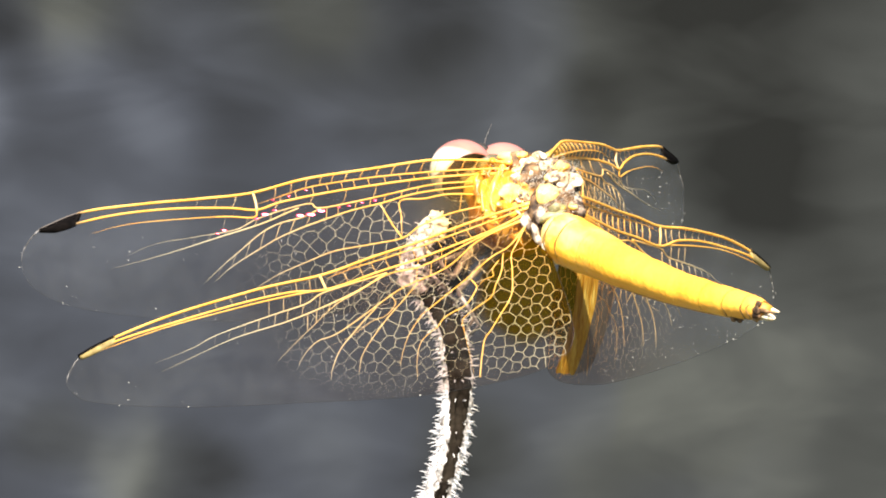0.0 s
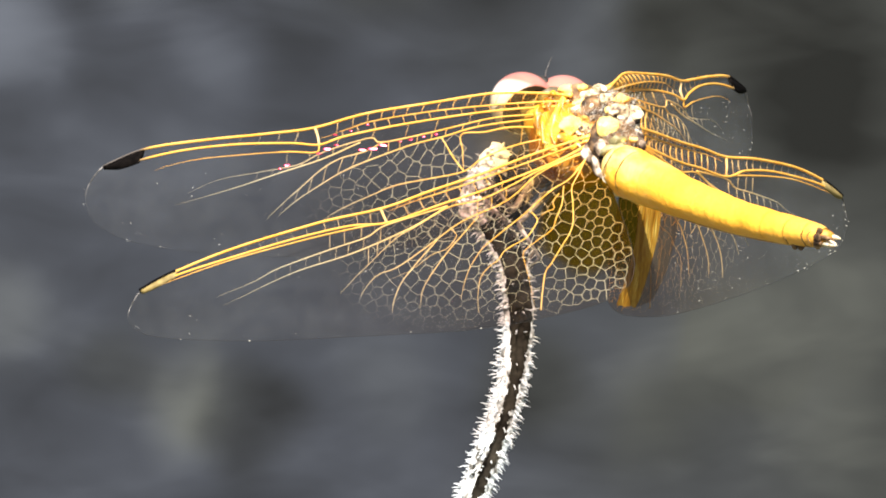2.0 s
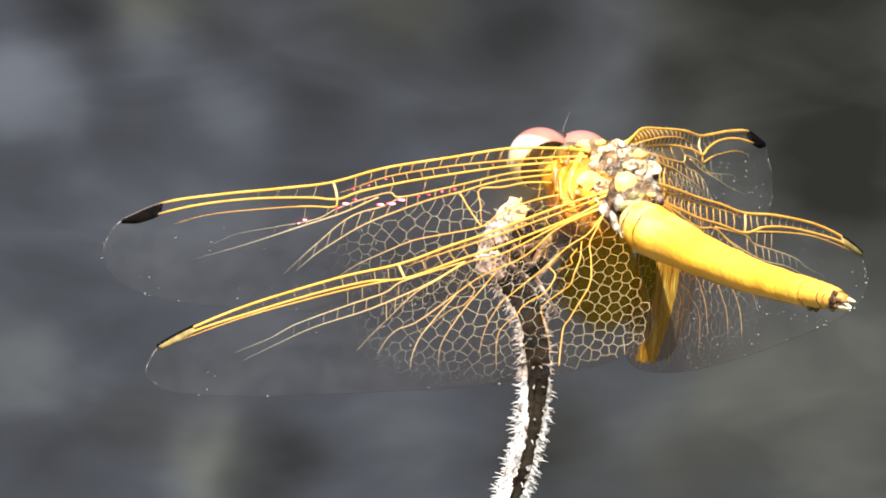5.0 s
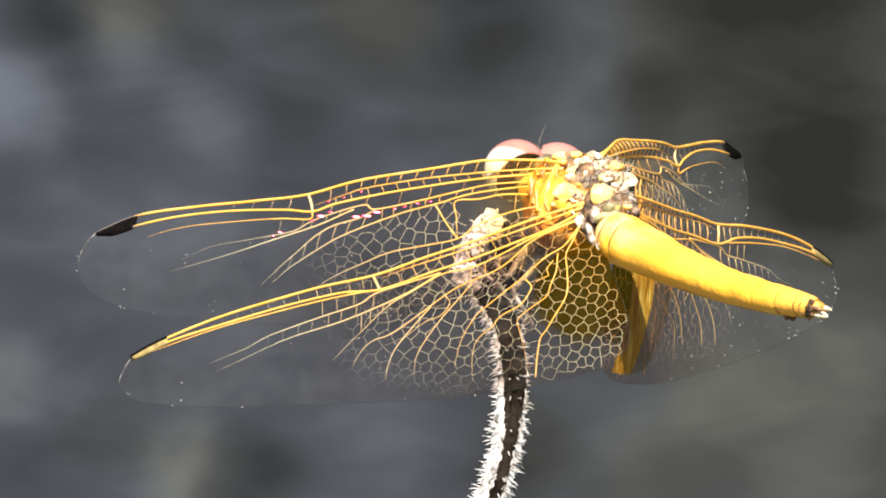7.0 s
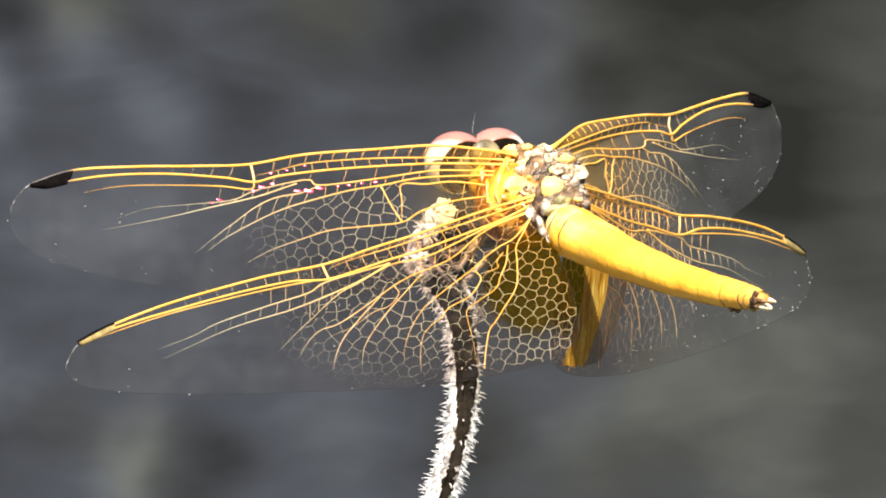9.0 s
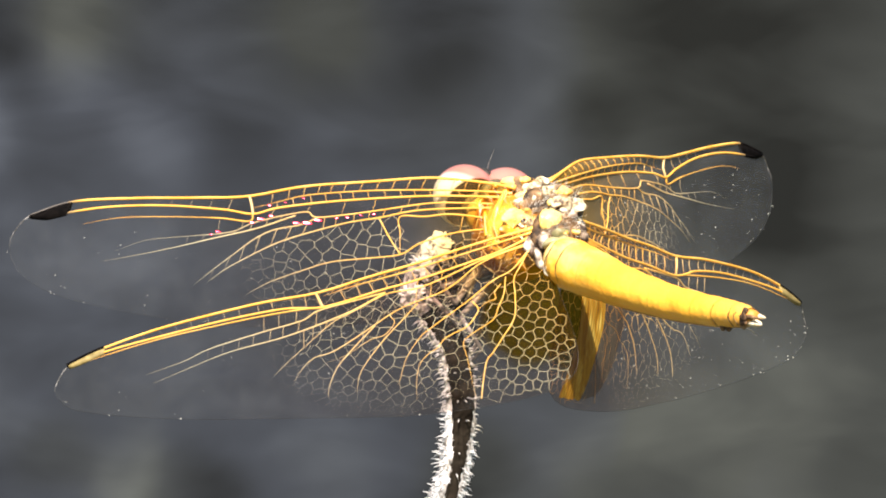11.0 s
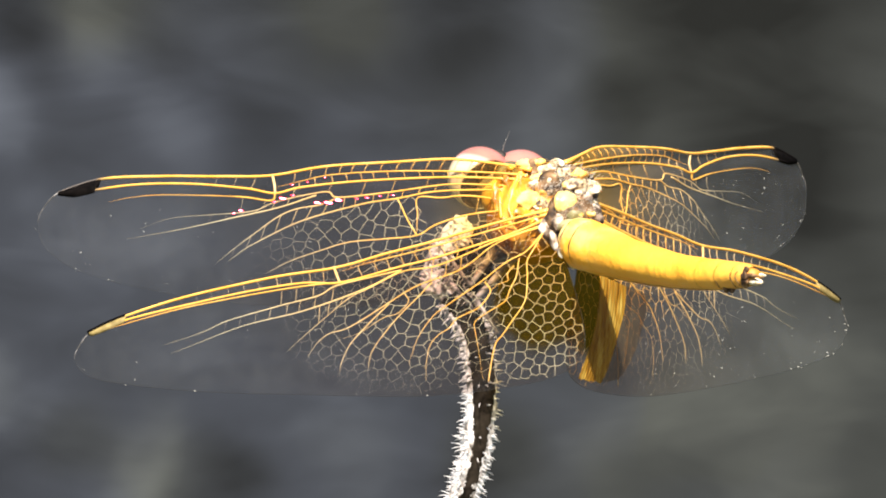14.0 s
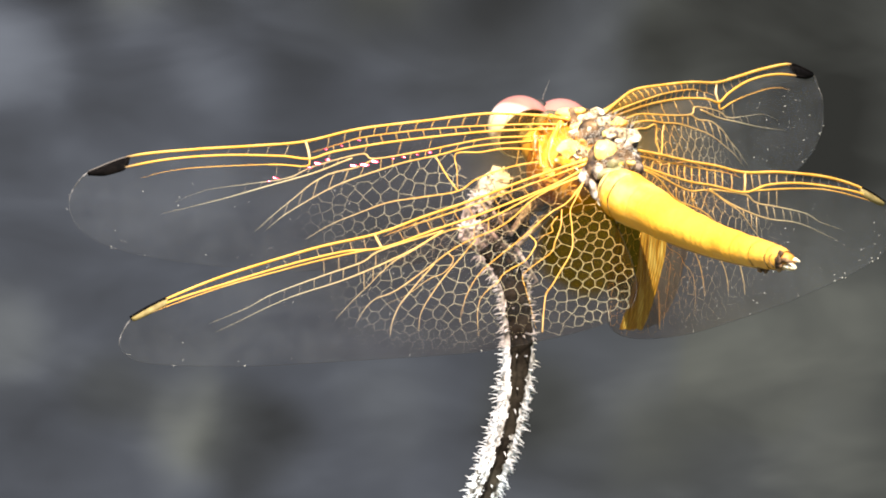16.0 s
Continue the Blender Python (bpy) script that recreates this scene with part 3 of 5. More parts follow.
def wing_network(plan, hind):
    """Cross veins: ladders between the long veins in front, irregular cells behind."""
    rnd = random.Random(11 if hind else 7)
    paths = {k: smooth_path(v) for k, v in plan.items() if k != "edge"}
    poly = [tuple(p) for p in smooth_path(plan["edge"] + plan["edge"][:1], 4)][:-1]
    bars = []

    def ladder(a, b, lo, hi, step, r, lean=0.12):
        u = lo
        while u < hi:
            w = u + rnd.uniform(-0.08, 0.08)
            if chord_at(paths[b], w) - chord_at(paths[a], w) > 1.0:
                break
            bars.append(((w, chord_at(paths[a], w)), (w + lean, chord_at(paths[b], w + lean)), r * 0.8, 1))
            u += step * rnd.uniform(0.9, 1.1)

    if hind:
        ladder("C", "Sc", 1.2, 11.8, 0.8, 0.032)
        ladder("Sc", "R", 1.4, 11.8, 0.8, 0.032, -0.3)
        ladder("C", "R", 13.0, 24.0, 0.95, 0.026, -0.1)
        ladder("IR", "M", 13.6, 18.0, 0.9, 0.022)
        ladder("M", "N", 12.5, 18.8, 0.9, 0.022)
        ladder("N", "MA", 11.2, 14.5, 0.7, 0.026)
        ladder("MA", "Cu", 5.2, 14.0, 0.85, 0.028)
        ladder("R", "MA", 4.0, 8.4, 1.4, 0.028)
        front = lambda u: chord_at(paths["Cu"], u) if u < 6.5 else chord_at(paths["MA"], u) if u < 11 else chord_at(paths["N"], u) if u < 21.9 else 2.9
        size = lambda u, v: max(0.40, 0.62 - 0.035 * max(v - 4, 0) - 0.010 * max(u - 4, 0) - 0.05 * max(2.6 - u, 0))
    else:
        ladder("C", "Sc", 1.2, 14.2, 0.85, 0.034)
        ladder("Sc", "R", 1.6, 14.2, 0.85, 0.034, -0.1)
        ladder("C", "R", 16.0, 20.0, 1.1, 0.026, 0.2)
        ladder("IR", "M", 15.3, 17.0, 1.2, 0.020)
        ladder("M", "N", 13.0, 18.5, 0.9, 0.024)
        ladder("M", "MA", 5.5, 11.0, 0.85, 0.030, 0.05)
        ladder("R", "M", 6.0, 13.5, 1.9, 0.020)
        ladder("O", "MA", 11.6, 17.0, 0.85, 0.028, 0.25)
        ladder("Cu", "A", 2.0, 5.4, 0.9, 0.030)
        front = lambda u: (chord_at(paths["A"], u) if u < 6 else chord_at(paths["MA"], u)) if u < 17 else 4.3 - (u - 17) * 0.22
        size = lambda u, v: max(0.38, 0.57 - 0.04 * max(v - 4, 0) - 0.008 * max(u - 6, 0))
    bars.append(((12.45, -0.3), (12.1, 0.8), 0.07, 1) if hind else ((15.05, -0.55), (14.7, 0.55), 0.07, 1))
    line = np.array([(*p, k) for k, path in enumerate(paths.values()) for p in path])

    def docked(p):
        """The point on the nearest long vein, and that vein, where one is close."""
        d = (line[:, 0] - p[0]) ** 2 + (line[:, 1] - p[1]) ** 2
        i = int(d.argmin())
        return ((line[i, 0], line[i, 1]), line[i, 2]) if d[i] < 0.05 else (p, None)

    for p, q in cells(poly, size, rnd):
        (p, on), (q, off) = docked(p), docked(q)
        if on is not None and on == off:
            continue
        mu, mv = (p[0] + q[0]) / 2, (p[1] + q[1]) / 2
        if mv > front(mu) + 0.12 and inside(poly, *p) and inside(poly, *q):
            thin = max(0.0, (mu - 8.0) / 6) * 0.55 + max(0.0, mu - 13.0) * 0.10 + max(0.0, mv - 5.0) * 0.26 * min(1.0, max(0.0, (mu - 1.5) / 3))
            if thin < 0.93:
                bars.append((p, q, 0.0108 * (1 - thin), 0))
    return paths, poly, bars


RADII = dict(C=0.076, R=0.064, Sc=0.048, M=0.046, MA=0.050, Cu=0.053, A=0.044, IR=0.046, N=0.042, O=0.040, B=0.036, D=0.050, E=0.027, F=0.027, G=0.038, H=0.028, J=0.018)
VEIN_NAME = dict(C="costal_vein", R="radial_vein", Sc="subcostal_vein", M="median_vein", MA="median_branch", Cu="cubital_vein", A="anal_vein",
                 IR="radial_branch", N="median_branch", O="median_branch", B="triangle_vein", D="cubital_branch", E="cubital_branch", F="cubital_branch", G="anal_branch", H="anal_branch", J="cubital_branch")


def build_wing(name, plan, network, side, hind, label):
    """One wing: skin, its long veins, the net of cross veins and the stigma. side is 1 for left, -1 for right."""
    paths, poly, bars = network
    up = lambda u, v, lift=0.0: (u, v, side * (camber(u, v) + lift))
    pts = list(poly)
    us = np.arange(min(p[0] for p in poly), max(p[0] for p in poly), 0.45)
    for u in us:
        for v in np.arange(-1.8, 9.4, 0.3):
            if inside(poly, u, v):
                pts.append((u, v))
    from mathutils.geometry import delaunay_2d_cdt
    n = len(poly)
    got = delaunay_2d_cdt([Vector(p) for p in pts], [(i, (i + 1) % n) for i in range(n)], [], 1, 1e-5)
    skin = Clay()
    skin.v = [Vector(up(p.x, p.y)) for p in got[0]]
    skin.f = [tuple(f) for f in got[2]]
    skin.mat = [0] * len(skin.f)
    wing = part(name, skin, (AMBER_SKIN if hind else CLEAR_SKIN) if side > 0 else (SUNLIT_AMBER_SKIN if hind else SUNLIT_SKIN), fly, label)
    for key, path in paths.items():
        r, n = RADII[key] * 0.92 * (0.78 if hind and key in ("D", "A", "B", "Cu", "G") else 1.0) * (1.0 if side > 0 else 0.5 if hind and key in "ABGH" else 1.12), len(path)
        slim = [r * (1.0 if key in ("C", "R", "B") else 1 - 0.90 * (i / n) ** 2) * (0.62 if key in ("M", "IR") and not hind and p[0] > 17.2 else 1.0) * (1.1 - 0.1 * min(1, p[0] / 4) + 0.9 * max(0.0, 1 - p[0] / 1.6)) for i, p in enumerate(path)]
        part(VEIN_NAME[key], Clay().tube([up(*p) for p in path], slim, 6), GOLD_VEIN if key in ("C", "R", "IR", "Sc") else FADING_VEIN, wing)
    rim = poly + poly[:1]
    part("wing_margin", Clay().tube([up(*p) for p in rim], 0.009 if hind else 0.007, 4), MARGIN_VEIN, wing, "thin brown wing margin")
    net, rungs = Clay(), Clay()
    for p, q, r, front in bars:
        mid = ((p[0] + q[0]) / 2, (p[1] + q[1]) / 2)
        if front and side > 0 and r < 0.05:
            r *= 0.42 if mid[0] > 16.5 else 0.56      # left rungs thinned, the outer ones most, to stand in for unlit veins
        if side < 0:
            r *= (0.85 if r < 0.05 else 1.0) if front else (1.0 if mid[1] < 4 else 0.34) if hind else 1.2
        (rungs if front else net).tube([up(*p), up(*mid), up(*q)], r, 5)
    part("front_cross_vein_net", rungs, LADDER_VEIN, wing, "ladder of short golden cross veins", "stuff")
    dust = Clay()
    rnd = random.Random(side * 3 + hind)
    for _ in range(75 if side > 0 else 170):
        u, v = rnd.uniform(10 if side > 0 else 6, 28), rnd.uniform(1.0, 8.5)
        if inside(poly, u, v):
            r = rnd.choice((0.009, 0.010, 0.010, 0.012, 0.014, 0.018, 0.026))
            dust.ball(up(u, v, 0.02), ((1, 0, 0), (0, 1, 0), (0, 0, 1)), (r, r, r), 6, 4)
    # more specks along the margin, put there for its sparkle
    for _ in range(26):
        u, v = poly[rnd.randrange(len(poly))]
        if u > 3 and v > 1:
            r = rnd.choice((0.014, 0.018, 0.022, 0.03))
            dust.ball(up(u + rnd.uniform(-0.2, 0.2), v - rnd.uniform(0, 0.12), 0.02), ((1, 0, 0), (0, 1, 0), (0, 0, 1)), (r * 1.5, r, r), 6, 4)
    part("dust", dust, HAIR, wing, "pale dust specks on the wing skin", "stuff")
    part("cross_vein_net", net, CROSS_VEIN if side > 0 else BROWN_NET, wing, "fine golden net of cross veins", "stuff")
    lo, hi = (24.3, 26.4) if hind else (25.1, 27.4)
    cell = Clay()
    steps = 10
    for i in range(steps + 1):
        u = lo + (hi - lo) * i / steps
        a, b = chord_at(paths["C"], u), chord_at(paths["R"], min(u, paths["R"][-1][0])) + 0.08
        b = max(b, a + 0.12) + (0.11 if side > 0 or hind else 0.03) * math.sin(math.pi * min(1.0, 0.15 + 0.85 * i / steps))
        for w in (0.05, -0.05):
            for v in (a, (a + b) / 2, b):
                bulge = 0.09 if v == (a + b) / 2 else 0.0
                cell.v.append(Vector((u + 0.25 * (v - a) * (1 if i == 0 else 0), v, side * (camber(u, v) + w + (bulge if w > 0 else -bulge)))))
    for i in range(steps):
        o, q = i * 6, (i + 1) * 6
        for a, b in ((0, 1), (1, 2), (2, 5), (5, 4), (4, 3), (3, 0)):
            cell.f.append((o + a, o + b, q + b, q + a))
    cell.f += [(0, 3, 4, 5, 2, 1), tuple(steps * 6 + k for k in (0, 1, 2, 5, 4, 3))]
    cell.mat = [0] * len(cell.f)
    part("stigma", cell, TAN_STIGMA if hind else BLACK_STIGMA, wing, "tan stigma edged with black" if hind else "black stigma")
    tail = [p for p in poly if p[0] > hi - 0.1 and p[1] < (2.2 if hind else 2.6)]
    part("tip_vein", Clay().tube([up(*p) for p in tail], [0.042 - 0.036 * i / len(tail) for i in range(len(tail))], 5), TIP_VEIN, wing, "greyish margin vein at the wing tip")
    if hind or side < 0:
        rimline = Clay()
        for key in ("C", "R"):
            rimline.tube([up(*p, 0.01) for p in paths[key] if lo - 0.05 < p[0] < hi + 0.2], (0.13 if side > 0 else 0.10) if key == "C" else 0.075, 6)
        part("stigma_border", rimline, BLACK_STIGMA, wing, "black edge of the stigma")
    if side > 0 and not hind:
        spangles = Clay()
        lean = random.Random(4)
        # pink discs added as glints, tipped between sun and viewer: span, chord, size and lean
        glint = (VIEW @ turned(LEFT_FORE, -72.0, 1.2, 159.5)).to_3x3().inverted() @ (SUN_TO + Vector((0.0, -0.995, 0.10))).normalized()
        for u, v, r, off in ((16.6, 1.45, 0.11, 1.0), (17.0, 1.62, 0.07, 0.8), (14.2, 0.80, 0.15, 0.3), (13.7, 0.62, 0.09, 0.6), (14.7, 0.98, 0.11, 0.4), (11.6, 1.00, 0.17, 0.1), (11.0, 0.85, 0.15, 0.2),
                             (12.2, 1.02, 0.14, 0.3), (10.0, 0.75, 0.07, 0.9), (9.4, 0.70, 0.08, 0.8), (8.6, 0.60, 0.07, 1.0), (7.9, 0.55, 0.08, 0.9), (13.9, -0.05, 0.08, 0.8), (13.0, -0.2, 0.06, 1.0), (12.0, -0.45, 0.06, 0.9)):
            n = (glint + Vector((lean.uniform(-1, 1), lean.uniform(-1, 1), 0)) * 0.16 * off).normalized()
            a = (Vector((1, 0, 0)) - n * n.x).normalized()
            spangles.ball(up(u, v, 0.01), (a, n.cross(a), n), (r * 1.7, r * 0.58, 0.014), 14, 8)
        part("glint_discs", spangles, PINK_GLINT, wing, "small cells whose skin glints pink", "stuff")
    if hind and side < 0:
        inner = smooth_path([(1.4, 3.0), (1.3, 4.4), (1.1, 5.9), (0.5, 7.5), (0.0, 8.8)], 8)
        outer = smooth_path([(4.0, 3.2), (3.9, 4.5), (3.4, 6.0), (2.8, 7.6), (2.2, 8.7)], 8)
        hem = smooth_path([(6.5, 3.3), (6.0, 4.9), (5.4, 6.4), (4.6, 7.6), (3.8, 8.3)], 8)
        for label, lo_line, hi_line, mat, across, lift in (("dense amber fold at the wing's inner edge", inner, outer, AMBER_FOLD, 48, 0.06), ("thin brown pleat beside the fold", outer, hem, BROWN_PLEAT, 14, 0.05)):
            fold = Clay()
            for i, (p, q) in enumerate(zip(lo_line, hi_line)):
                for k in range(across):
                    f = k / (across - 1)
                    u, v = p[0] + (q[0] - p[0]) * f, p[1] + (q[1] - p[1]) * f
                    wave = 0.5 + 0.5 * math.sin(f * 58 + 0.6 * math.sin(i * 0.35)) + 0.5 * noise.noise(Vector((f * 5, i * 0.12, 2)))
                    fold.v.append(Vector((u, v + (0.12 * noise.noise(Vector((f * 6, 3, 1))) if i == len(lo_line) - 1 else 0), side * (camber(u, v) + 0.05 + lift * wave))))
            for i in range(len(lo_line) - 1):
                for k in range(across - 1):
                    o = i * across + k
                    fold.f.append((o, o + 1, o + across + 1, o + across))
            fold.mat = [0] * len(fold.f)
            part("anal_fold", fold, mat, wing, label)
    return wing


fore_net, hind_net = wing_network(FORE, False), wing_network(HIND, True)
left_forewing = build_wing("forewing", FORE, fore_net, 1, False, "clear forewing with golden veins and a black stigma")
LOW = dict(FORE)
for key in ("edge", "C"):
    LOW[key] = [(u, v * 0.9 if u < 13 and v < -0.6 else v) for u, v in FORE[key]]
right_forewing = build_wing("forewing", LOW, wing_network(LOW, False), -1, False, "clear dusty forewing with golden veins and a black stigma")
left_hindwing = build_wing("hindwing", HIND, hind_net, 1, True, "broad hindwing with an amber-stained root")
right_hindwing = build_wing("hindwing", HIND, hind_net, -1, True, "broad hindwing with an amber-stained root")

# ---- thorax ----
BODY = (TAILWARD, LEFTWARD, DORSAL)
CORE, CORE_R = Vector((-1.6, 2.5, -0.9)), (3.0, 2.0, 2.4)
REAR, REAR_R = Vector((0.5, 0.25, -0.95)), (1.9, 1.40, 1.42)
SHOULDER, SHOULDER_R = Vector((0.65, 1.75, 0.55)), (1.5, 1.45, 1.35)


def skin_depth(x, z):
    """Depth of the thorax surface, seen level from behind, at x, z."""
    best = None
    for c, r in ((CORE, CORE_R), (REAR, REAR_R), (SHOULDER, SHOULDER_R)):
        o, w = Vector((x, -20, z)) - c, Vector((0, 1, 0))
        oo, ww = [o.dot(b) / q for b, q in zip(BODY, r)], [w.dot(b) / q for b, q in zip(BODY, r)]
        A, B2, C2 = sum(k * k for k in ww), sum(k * l for k, l in zip(oo, ww)), sum(k * k for k in oo) - 1
        det = B2 * B2 - A * C2
        y = -20 + ((-B2 - math.sqrt(det)) / A if det > 0 else -B2 / A)
        if det > 0 and (best is None or y < best):
            best = y
    return best if best is not None else 2.0


def build_thorax():
    core = Clay().ball(CORE, BODY, CORE_R, 40, 26)
    part("thorax", core.roughen(0.18, 0.9), AMBER, fly, "amber thorax with fine pale hair")
    rear = Clay().ball(REAR, BODY, REAR_R, 28, 18)
    part("hind_thorax", rear.roughen(0.15, 1.3), DARK, fly, "dark mottled rear of the thorax")
    part("wing_base", Clay().ball(SHOULDER, BODY, SHOULDER_R, 32, 20).roughen(0.16, 1.5).roughen(0.06, 4.0), DARK, fly, "dark knobbly back between the wing roots")
    part("prothorax", Clay().ball(CORE - TAILWARD * 3.0 + DORSAL * 0.5, BODY, (0.9, 1.2, 1.1), 20, 12).roughen(0.1, 2), YELLOW, fly)
    # plates of the back between the wing roots: x, z, size, tall, material
    bed = ((-0.30, 0.90, 0.95, 0.95, DARK), (-1.00, 1.75, 1.00, 0.60, DARK), (-0.20, -0.90, 0.60, 0.85, DARK))
    for i, (x, z, w, h, mat) in enumerate(bed):
        part("back_plate", Clay().ball((x, skin_depth(x, z) + 0.14, z), ((1, 0.25, 0), (0, -1, 0.3), (0, 0.3, 1)), (w, 0.30, h), 26, 16).roughen(0.12, 2.0 + 0.1 * i), mat, fly)
    plates = ((0.29, -0.03, 0.62, 0.55, YELLOW, "scutellum"), (0.83, -0.71, 0.50, 0.26, OLIVE, "plate"), (-0.43, 1.03, 0.44, 0.38, PALE, "plate"),
              (-0.62, 1.66, 0.56, 0.30, PALE, "plate"), (-1.93, 1.95, 0.46, 0.30, CREAM, "plate"), (-0.95, 2.08, 0.36, 0.20, CREAM, "plate"),
              (-0.15, 2.05, 0.34, 0.22, PALE, "plate"), (0.92, 0.88, 0.64, 0.34, PALE, "plate"), (1.75, 0.75, 0.42, 0.38, PALE, "plate"),
              (1.50, 0.10, 0.32, 0.48, MOTTLE, "plate"), (1.95, -0.42, 0.30, 0.40, MOTTLE, "plate"), (-0.10, -1.10, 0.30, 0.45, MOTTLE, "plate"),
              (0.10, -2.45, 0.24, 0.58, PALE, "plate"), (-1.57, 0.07, 0.72, 0.50, CREAM, "plate"), (-1.90, -0.55, 0.55, 0.32, GILT, "plate"),
              (-0.78, -0.15, 0.20, 0.19, PALE, "plate"), (-0.92, 0.42, 0.19, 0.17, CREAM, "plate"), (-0.52, 0.45, 0.18, 0.16, PALE, "plate"),
              (-0.95, -1.30, 0.36, 0.36, MOTTLE, "plate"), (-3.35, 0.31, 0.34, 0.92, GILT, "plate"), (-2.75, 1.15, 0.34, 0.50, GILT, "plate"),
              (-2.50, -1.50, 0.66, 0.60, AMBER, "plate"), (-1.00, -2.25, 0.60, 0.55, AMBER, "plate"), (1.05, 1.45, 0.46, 0.30, CREAM, "plate"), (0.25, 1.52, 0.42, 0.28, PALE, "plate"), (-1.10, 1.25, 0.40, 0.26, CREAM, "plate"),
              (0.35, 0.85, 0.26, 0.22, CREAM, "plate"),
              (-1.35, 0.92, 0.26, 0.22, PALE, "plate"), (0.95, 0.42, 0.20, 0.20, PALE, "plate"))
    for i, (x, z, w, h, mat, name) in enumerate(plates):
        c = (x, skin_depth(x, z) - 0.06, z)
        part(name, Clay().ball(c, ((1, 0.25, 0), (0, -1, 0.3), (0, 0.3, 1)), (w * 1.05, 0.30, h * 1.05), 26, 16).roughen(0.13, 1.9 + 0.07 * i).roughen(0.07, 5.0), mat, fly)
    bits = random.Random(21)
    for i in range(34):
        x, z = bits.uniform(-1.7, 1.9), bits.uniform(-1.3, 2.2)
        if (x - 0.26) ** 2 + (z + 0.25) ** 2 < 0.5 or z > 2.3 - 0.25 * (x + 0.8) ** 2:
            continue
        mat = bits.choice((PALE, CREAM, PALE, DARK, DARK, CREAM, MOTTLE))
        lean = bits.uniform(-0.8, 0.8)
        part("plate", Clay().ball((x, skin_depth(x, z) - 0.04, z), ((1, 0, lean), (0, 1, 0), (-lean, 0, 1)),
                                  (bits.uniform(0.12, 0.28), bits.uniform(0.16, 0.26), bits.uniform(0.09, 0.18)), 16, 10).roughen(0.16, 2.2).roughen(0.07, 6.0), mat, fly)
    for name, c, r, mat in (("side_plate", (-0.22, -1.7, -2.25), (0.22, 0.4, 0.85), MOTTLE), ("side_plate", (-0.70, -0.9, -1.5), (0.40, 0.4, 0.6), MOTTLE),
                            ("side_plate", (1.95, -0.2, -0.75), (0.35, 0.4, 0.6), MOTTLE), ("side_plate", (0.55, -1.6, -1.15), (0.75, 0.35, 0.25), OLIVE)):
        part(name, Clay().ball(c, ((1, 0, 0.35), (0, 1, 0), (-0.35, 0, 1)), r, 24, 14).roughen(0.14, 2.0).roughen(0.06, 5.0), mat, fly)
    # stout ridges that brace the wing roots
    for line in (((-2.6, 1.9), (-3.0, 1.1), (-3.2, 0.2), (-3.1, -0.9)), ((-2.0, 1.6), (-2.5, 0.7), (-2.7, -0.3), (-2.5, -1.1)), ((-1.5, 0.6), (-2.0, -0.3), (-2.3, -1.3)),
                 ((-0.9, -0.7), (-1.7, -1.2), (-2.6, -1.7)), ((-0.6, -1.6), (-1.4, -2.2), (-2.0, -2.6))):
        pts = smooth_path([(x, skin_depth(x, z) - 0.10, z) for x, z in line], 6)
        part("root_ridge", Clay().tube(pts, [0.17 - 0.09 * i / len(pts) for i in range(len(pts))], 8).roughen(0.08, 2.5), GILT, fly, "golden ridge at a wing root")
    rnd = random.Random(5)
    fuzz = Clay()
    for k in range(1000):
        x, z = (rnd.uniform(-3.4, 1.9), rnd.uniform(-2.6, 2.0)) if k % 2 else (rnd.gauss(0.2, 1.1), rnd.gauss(0.4, 1.0))
        y = skin_depth(x, z)
        if y == 2.0:
            continue
        d = Vector((x, y, z)) - CORE
        d = (d.normalized() + Vector((rnd.uniform(-.5, .5), rnd.uniform(-.5, .5), rnd.uniform(-.2, .7)))).normalized()
        p = Vector((x, y, z))
        fuzz.tube([p - d * 0.1, p + d * rnd.uniform(0.25, 0.65)], [0.009, 0.004], 3)
    part("body_hair", fuzz, HAIR, fly, "short pale hair of the thorax", "stuff")


build_thorax()


